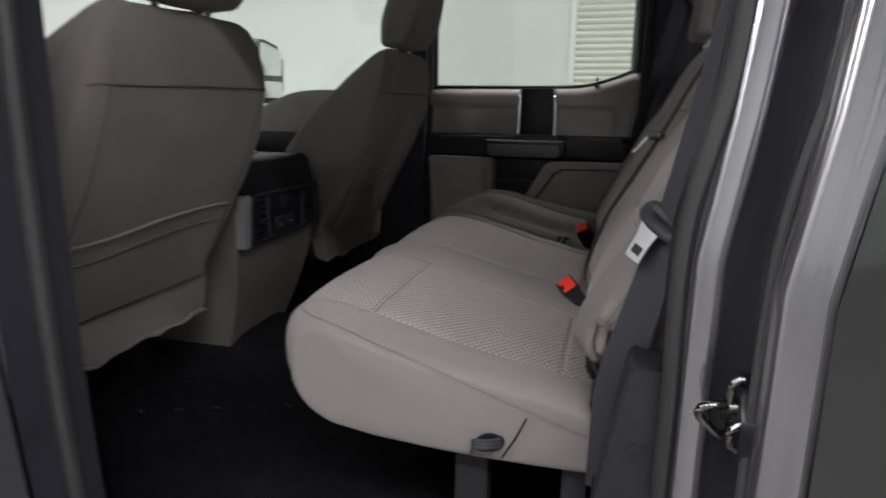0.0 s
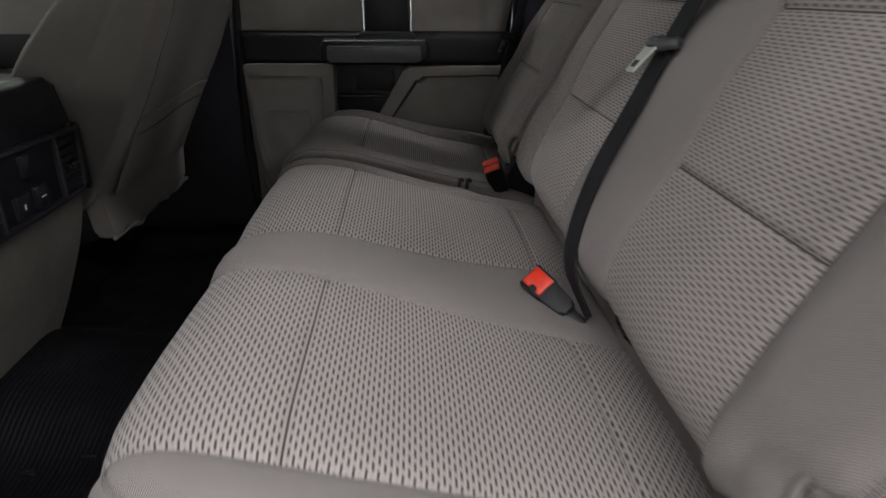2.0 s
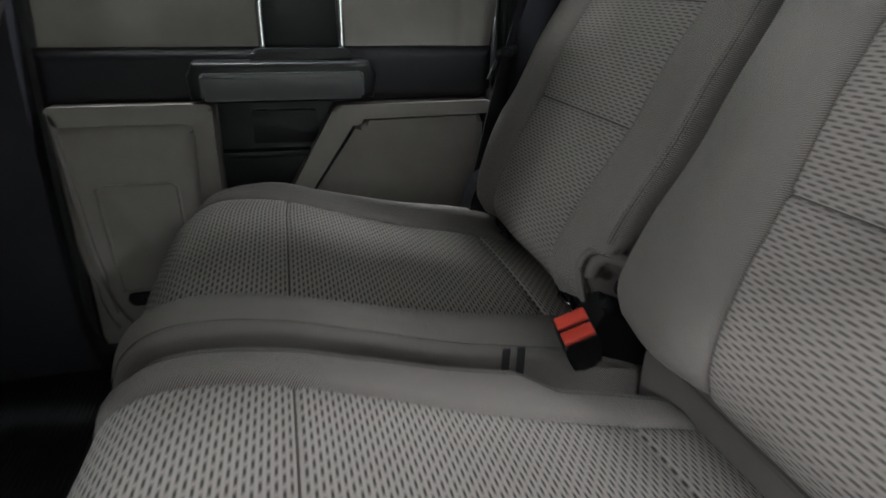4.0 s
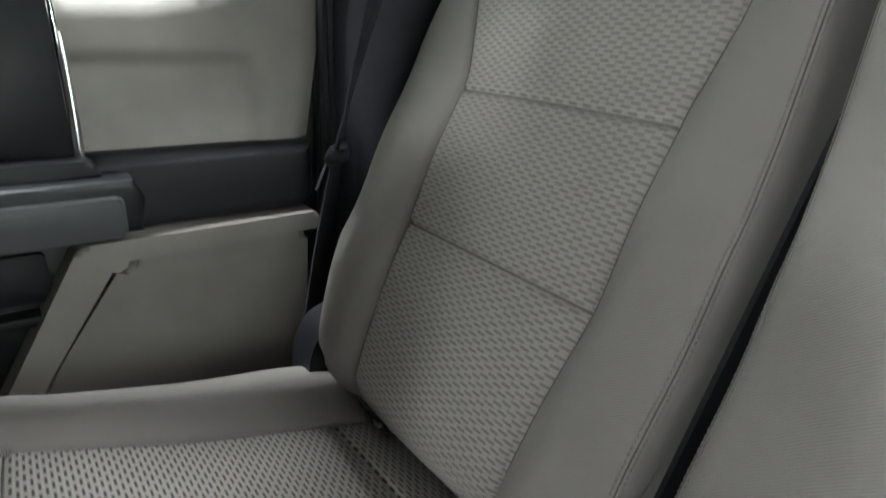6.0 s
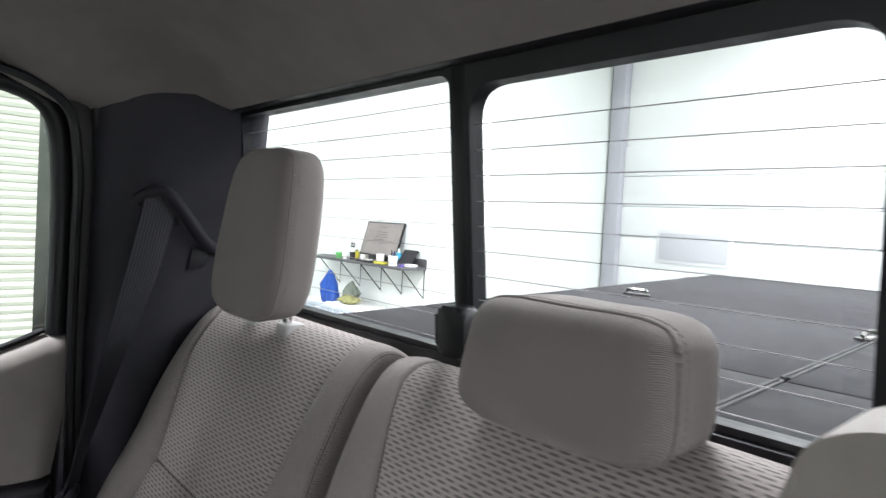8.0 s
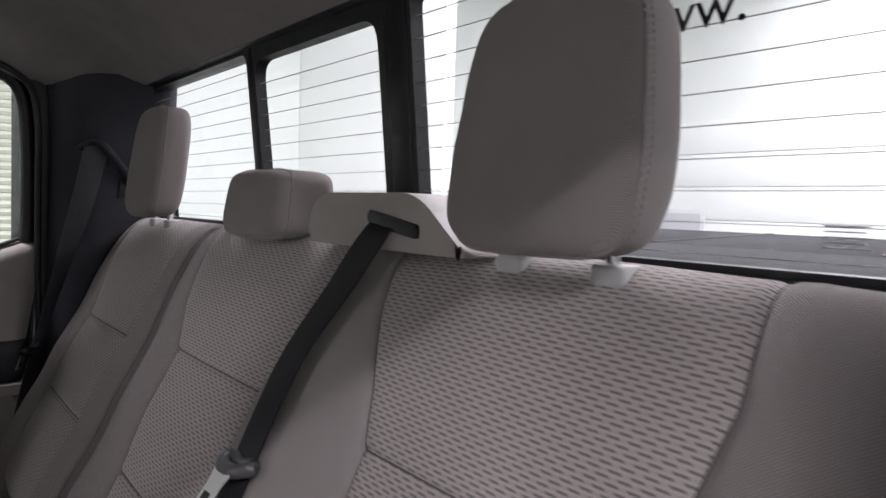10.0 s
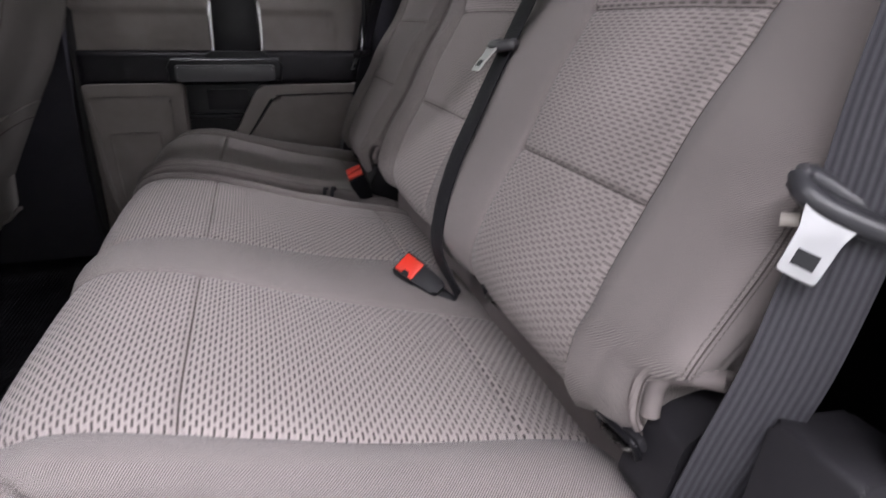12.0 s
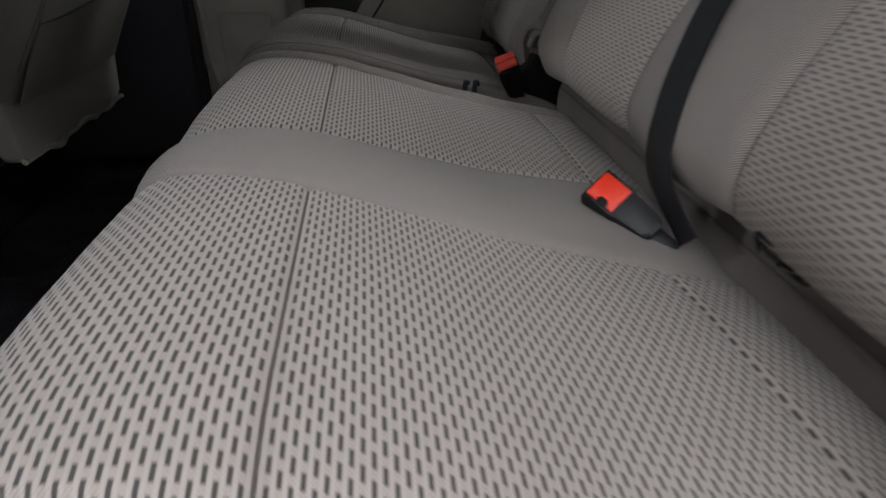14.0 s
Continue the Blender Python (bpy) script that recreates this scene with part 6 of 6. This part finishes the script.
M["screen"] = plastic("pale_warm_screen", (0.20, 0.175, 0.165), 0.35, 500, 0.05)
M["screen_bar"] = plastic("screen_marks", (0.13, 0.10, 0.09), 0.4, 500, 0.05)
M["green"] = plastic("green_plastic", (0.10, 0.42, 0.10), 0.4)
M["yellow"] = plastic("yellow_plastic", (0.62, 0.55, 0.06), 0.5)
M["blue"] = plastic("blue_cloth", (0.02, 0.07, 0.30), 0.9, 300, 0.8)
M["cyan"] = plastic("pale_blue_plastic", (0.06, 0.33, 0.50), 0.4)
M["olive"] = plastic("olive_cloth", (0.25, 0.24, 0.10), 0.9, 300, 0.8)
M["sage"] = plastic("grey_green_cloth", (0.16, 0.18, 0.15), 0.9, 300, 0.8)
M["purple"] = plastic("purple_plastic", (0.12, 0.08, 0.35), 0.4)
M["bin"] = plastic("clear_pale_plastic", (0.42, 0.47, 0.54), 0.3)
lap = thing("computer_screen", "black-framed computer screen showing a pale page", "computer screen", at=(3.95, 4.7, 0.63))
m = pose(3.925, 4.690, 0.690, -16, 0, -90)
part("frame", box((-0.30, 0.0, 0.0), (0.30, 0.02, 0.345), 0.004), M["black"], lap, m=m)
part("display", box((-0.286, -0.003, 0.014), (0.286, 0.0, 0.331), 0), M["screen"], lap, "pale page on the screen", m=m)
for x0, z0, w in ((-0.03, 0.285, 0.09), (-0.10, 0.235, 0.18), (-0.10, 0.21, 0.20), (-0.12, 0.185, 0.22), (-0.12, 0.16, 0.17), (-0.12, 0.12, 0.06), (-0.02, 0.12, 0.10)):
    part("text_bar", box((x0, -0.0045, z0), (x0 + w, -0.0035, z0 + 0.008), 0), M["screen_bar"], lap, m=m)
part("stand", box((3.90, 4.58, 0.629), (3.99, 4.80, 0.70), 0.006), M["black"], lap)


def cup(x, y, z, r, h, mat, name, label, lid=None):
    ob = thing(name, label, "cup", at=(x, y, z))
    bm = bmesh.new()
    bmesh.ops.create_cone(bm, cap_ends=True, segments=16, radius1=r * 0.85, radius2=r, depth=h)
    for v in bm.verts:
        v.co += Vector((x, y, z + h / 2))
    part("wall", finish(bm), mat, ob, "", 50)
    if lid:
        part("cap", tube([(x, y, z + h), (x, y, z + h * 1.3)], r * 0.45, smooth=False, sides=10), lid, ob)
    return ob


ST = 0.629
cup(3.86, 4.545, ST, 0.040, 0.088, M["white_plastic"], "paper_cup", "white paper cup on the shelf")
holder = cup(3.805, 4.275, ST, 0.045, 0.090, M["white_plastic"], "pen_holder", "white pen holder with pens on the shelf")
for k in range(4):
    part("pen", tube([(3.80, 4.25 + 0.016 * k, 0.70), (3.80 + 0.01 * (k % 2), 4.245 + 0.02 * k, 0.77 - 0.012 * (k % 3))], 0.005, smooth=False, sides=6), (M["black"], M["blue"], M["black"], M["grey_plastic"])[k], holder)
cup(3.95, 4.375, ST, 0.026, 0.115, M["cyan"], "spray_bottle", "pale blue bottle on the shelf", M["white_plastic"])
scissors = cup(3.84, 4.985, ST, 0.030, 0.075, M["grey_plastic"], "pen_holder", "grey pen holder with scissors on the shelf")
for k in (-1, 1):
    part("scissor_ring", tube([(3.84, 4.985 + k * 0.018 + 0.016 * math.cos(a), 0.775 + 0.022 * math.sin(a)) for a in [q * 0.785 for q in range(8)]], 0.005, True, 0.01, 6), M["black"], scissors, "black scissor grip")
cup(3.82, 5.085, ST, 0.024, 0.060, M["white_plastic"], "bottle", "white bottle on the shelf", M["white_plastic"])
cup(3.93, 5.045, ST, 0.036, 0.075, M["yellow"], "tub", "yellow tub on the shelf", M["olive"])
cup(3.93, 4.93, ST, 0.030, 0.050, M["white_plastic"], "bottle", "small white jar on the shelf")
cup(3.84, 5.235, ST, 0.034, 0.055, M["green"], "bottle", "green bottle on the shelf", M["white_plastic"])
on_shelf("sponge", "yellow sponge on the shelf", "sponge", box((3.765, 4.37, ST), (3.83, 4.53, 0.655), 0.010), M["yellow"], (3.8, 4.45, ST))
on_shelf("notebook", "dark notebook on the shelf", "notebook", box((3.78, 4.60, ST), (3.89, 4.84, 0.645), 0.003), M["black"], (3.83, 4.7, ST), [("page_edge", box((3.775, 4.64, 0.646), (3.85, 4.78, 0.656), 0.002), M["white_plastic"], "white paper sheets")])
on_shelf("box", "small purple box on the shelf", "box", box((3.79, 4.13, ST), (3.83, 4.175, 0.655), 0.006), M["purple"], (3.81, 4.15, ST))
on_shelf("card_box", "small white box on the shelf", "box", box((3.86, 4.09, ST), (3.95, 4.20, 0.652), 0.004), M["white_plastic"], (3.9, 4.12, ST))
on_shelf("laptop", "dark laptop leaning on the wall above the shelf", "laptop", plate([(3.90, 0.630), (3.925, 0.630), (4.025, 0.765), (4.005, 0.775)], 1, 4.16, 4.36, 0.003), M["grey_plastic"], (3.95, 4.25, ST))
binob = thing("storage_drawers", "white drawer unit with clear drawers full of cloths", "drawer unit", at=(3.8, 5.0, GROUND))
part("carcass", box((3.64, 4.60, GROUND), (4.0, 5.50, 0.20), 0.012), M["white_plastic"], binob, "white plastic frame")
for col, (y0, y1) in enumerate(((4.62, 4.92), (4.96, 5.48))):
    for row in range(2):
        z0 = -0.36 + 0.28 * row
        drawer = part("drawer", plate(rounded([(y0, z0), (y1, z0), (y1, z0 + 0.25), (y0, z0 + 0.25)], 0.02), 0, 3.615, 3.645, 0.006), M["bin"], binob, "clear pale drawer front")
        part("contents", plate(rounded([(y0 + 0.03, z0 + 0.03), (y1 - 0.04, z0 + 0.03), (y1 - 0.06, z0 + 0.13 + 0.04 * col), ((y0 + y1) / 2, z0 + 0.17), (y0 + 0.04, z0 + 0.11)], 0.03), 0, 3.612, 3.6155, 0.001), M["olive"] if col == 0 else M["yellow"], drawer, "folded cloths behind the front")
        part("pull", box((3.605, (y0 + y1) / 2 - 0.05, z0 + 0.205), (3.6155, (y0 + y1) / 2 + 0.05, z0 + 0.222), 0.003), M["white_plastic"], drawer, "white pull")


def heap(name, label, x, y, z, sx, sy, sz, mat, seed):
    ob = thing(name, label, "cloth", at=(x, y, z))
    bm = bmesh.new()
    bmesh.ops.create_icosphere(bm, subdivisions=5, radius=1.0)
    for v in bm.verts:
        c = v.co.copy()
        fold = 0.16 * math.sin(math.atan2(c.y, c.x) * 7 + 3 * noise.noise(c * 1.5 + Vector((seed, 0, 0)))) * (1 - abs(c.z))
        w = 1 + 0.30 * noise.noise(c * 1.6 + Vector((seed, 0, 0))) + 0.12 * noise.noise(c * 4 + Vector((0, seed, 0))) + fold
        slim = 1 - 0.42 * max(c.z, 0)
        v.co = Vector((x + c.x * sx * w * slim, y + c.y * sy * w * slim, z + c.z * sz * (1 + 0.2 * noise.noise(c * 2 + Vector((0, 0, seed))))))
    part("folds", finish(bm), mat, ob, "", 0)


heap("blue_cloth", "blue cloth draped over the bin", 3.70, 5.17, 0.31, 0.09, 0.10, 0.19, M["blue"], 3.0)
heap("olive_cloth", "olive cloth heaped in the bin", 3.74, 4.86, 0.245, 0.09, 0.11, 0.05, M["olive"], 7.0)
heap("sage_cloth", "grey-green cloth heaped in the bin", 3.82, 4.95, 0.30, 0.08, 0.09, 0.11, M["sage"], 11.0)

# lettering and small print on the rear glass
M["print"] = plastic("faded_print", (0.42, 0.42, 0.42), 0.6)
sign = thing("window_sticker", "dark lettering and small print on the rear glass", "window sticker", at=(WX, -0.5, 1.2))
curve = bpy.data.curves.new("letters", "FONT")
curve.body = "www."
curve.size, curve.extrude, curve.align_x = 0.045, 0.0003, "RIGHT"
letters = new("letters", curve)
letters.parent = sign
letters.matrix_parent_inverse = sign.matrix_basis.inverted()
letters.matrix_basis = Matrix.Translation((WX - 0.0195, -0.606, 1.117)) @ pose(0, 0, 0, 90, 0, -90)
curve.materials.append(M["black"])
for i in range(5):
    part("print_line", box((WX + 0.0015, -0.690 + 0.003 * (i % 2), 0.963 - 0.004 * i), (WX + 0.0025, -0.660, 0.9642 - 0.004 * i), 0), M["print"], sign)
    part("print_line", box((WX + 0.0015, -0.740, 0.955 - 0.004 * i), (WX + 0.0025, -0.714, 0.9562 - 0.004 * i), 0), M["print"], sign)
for ob in sign.children:
    if ob is not letters:
        lean_forward(ob)
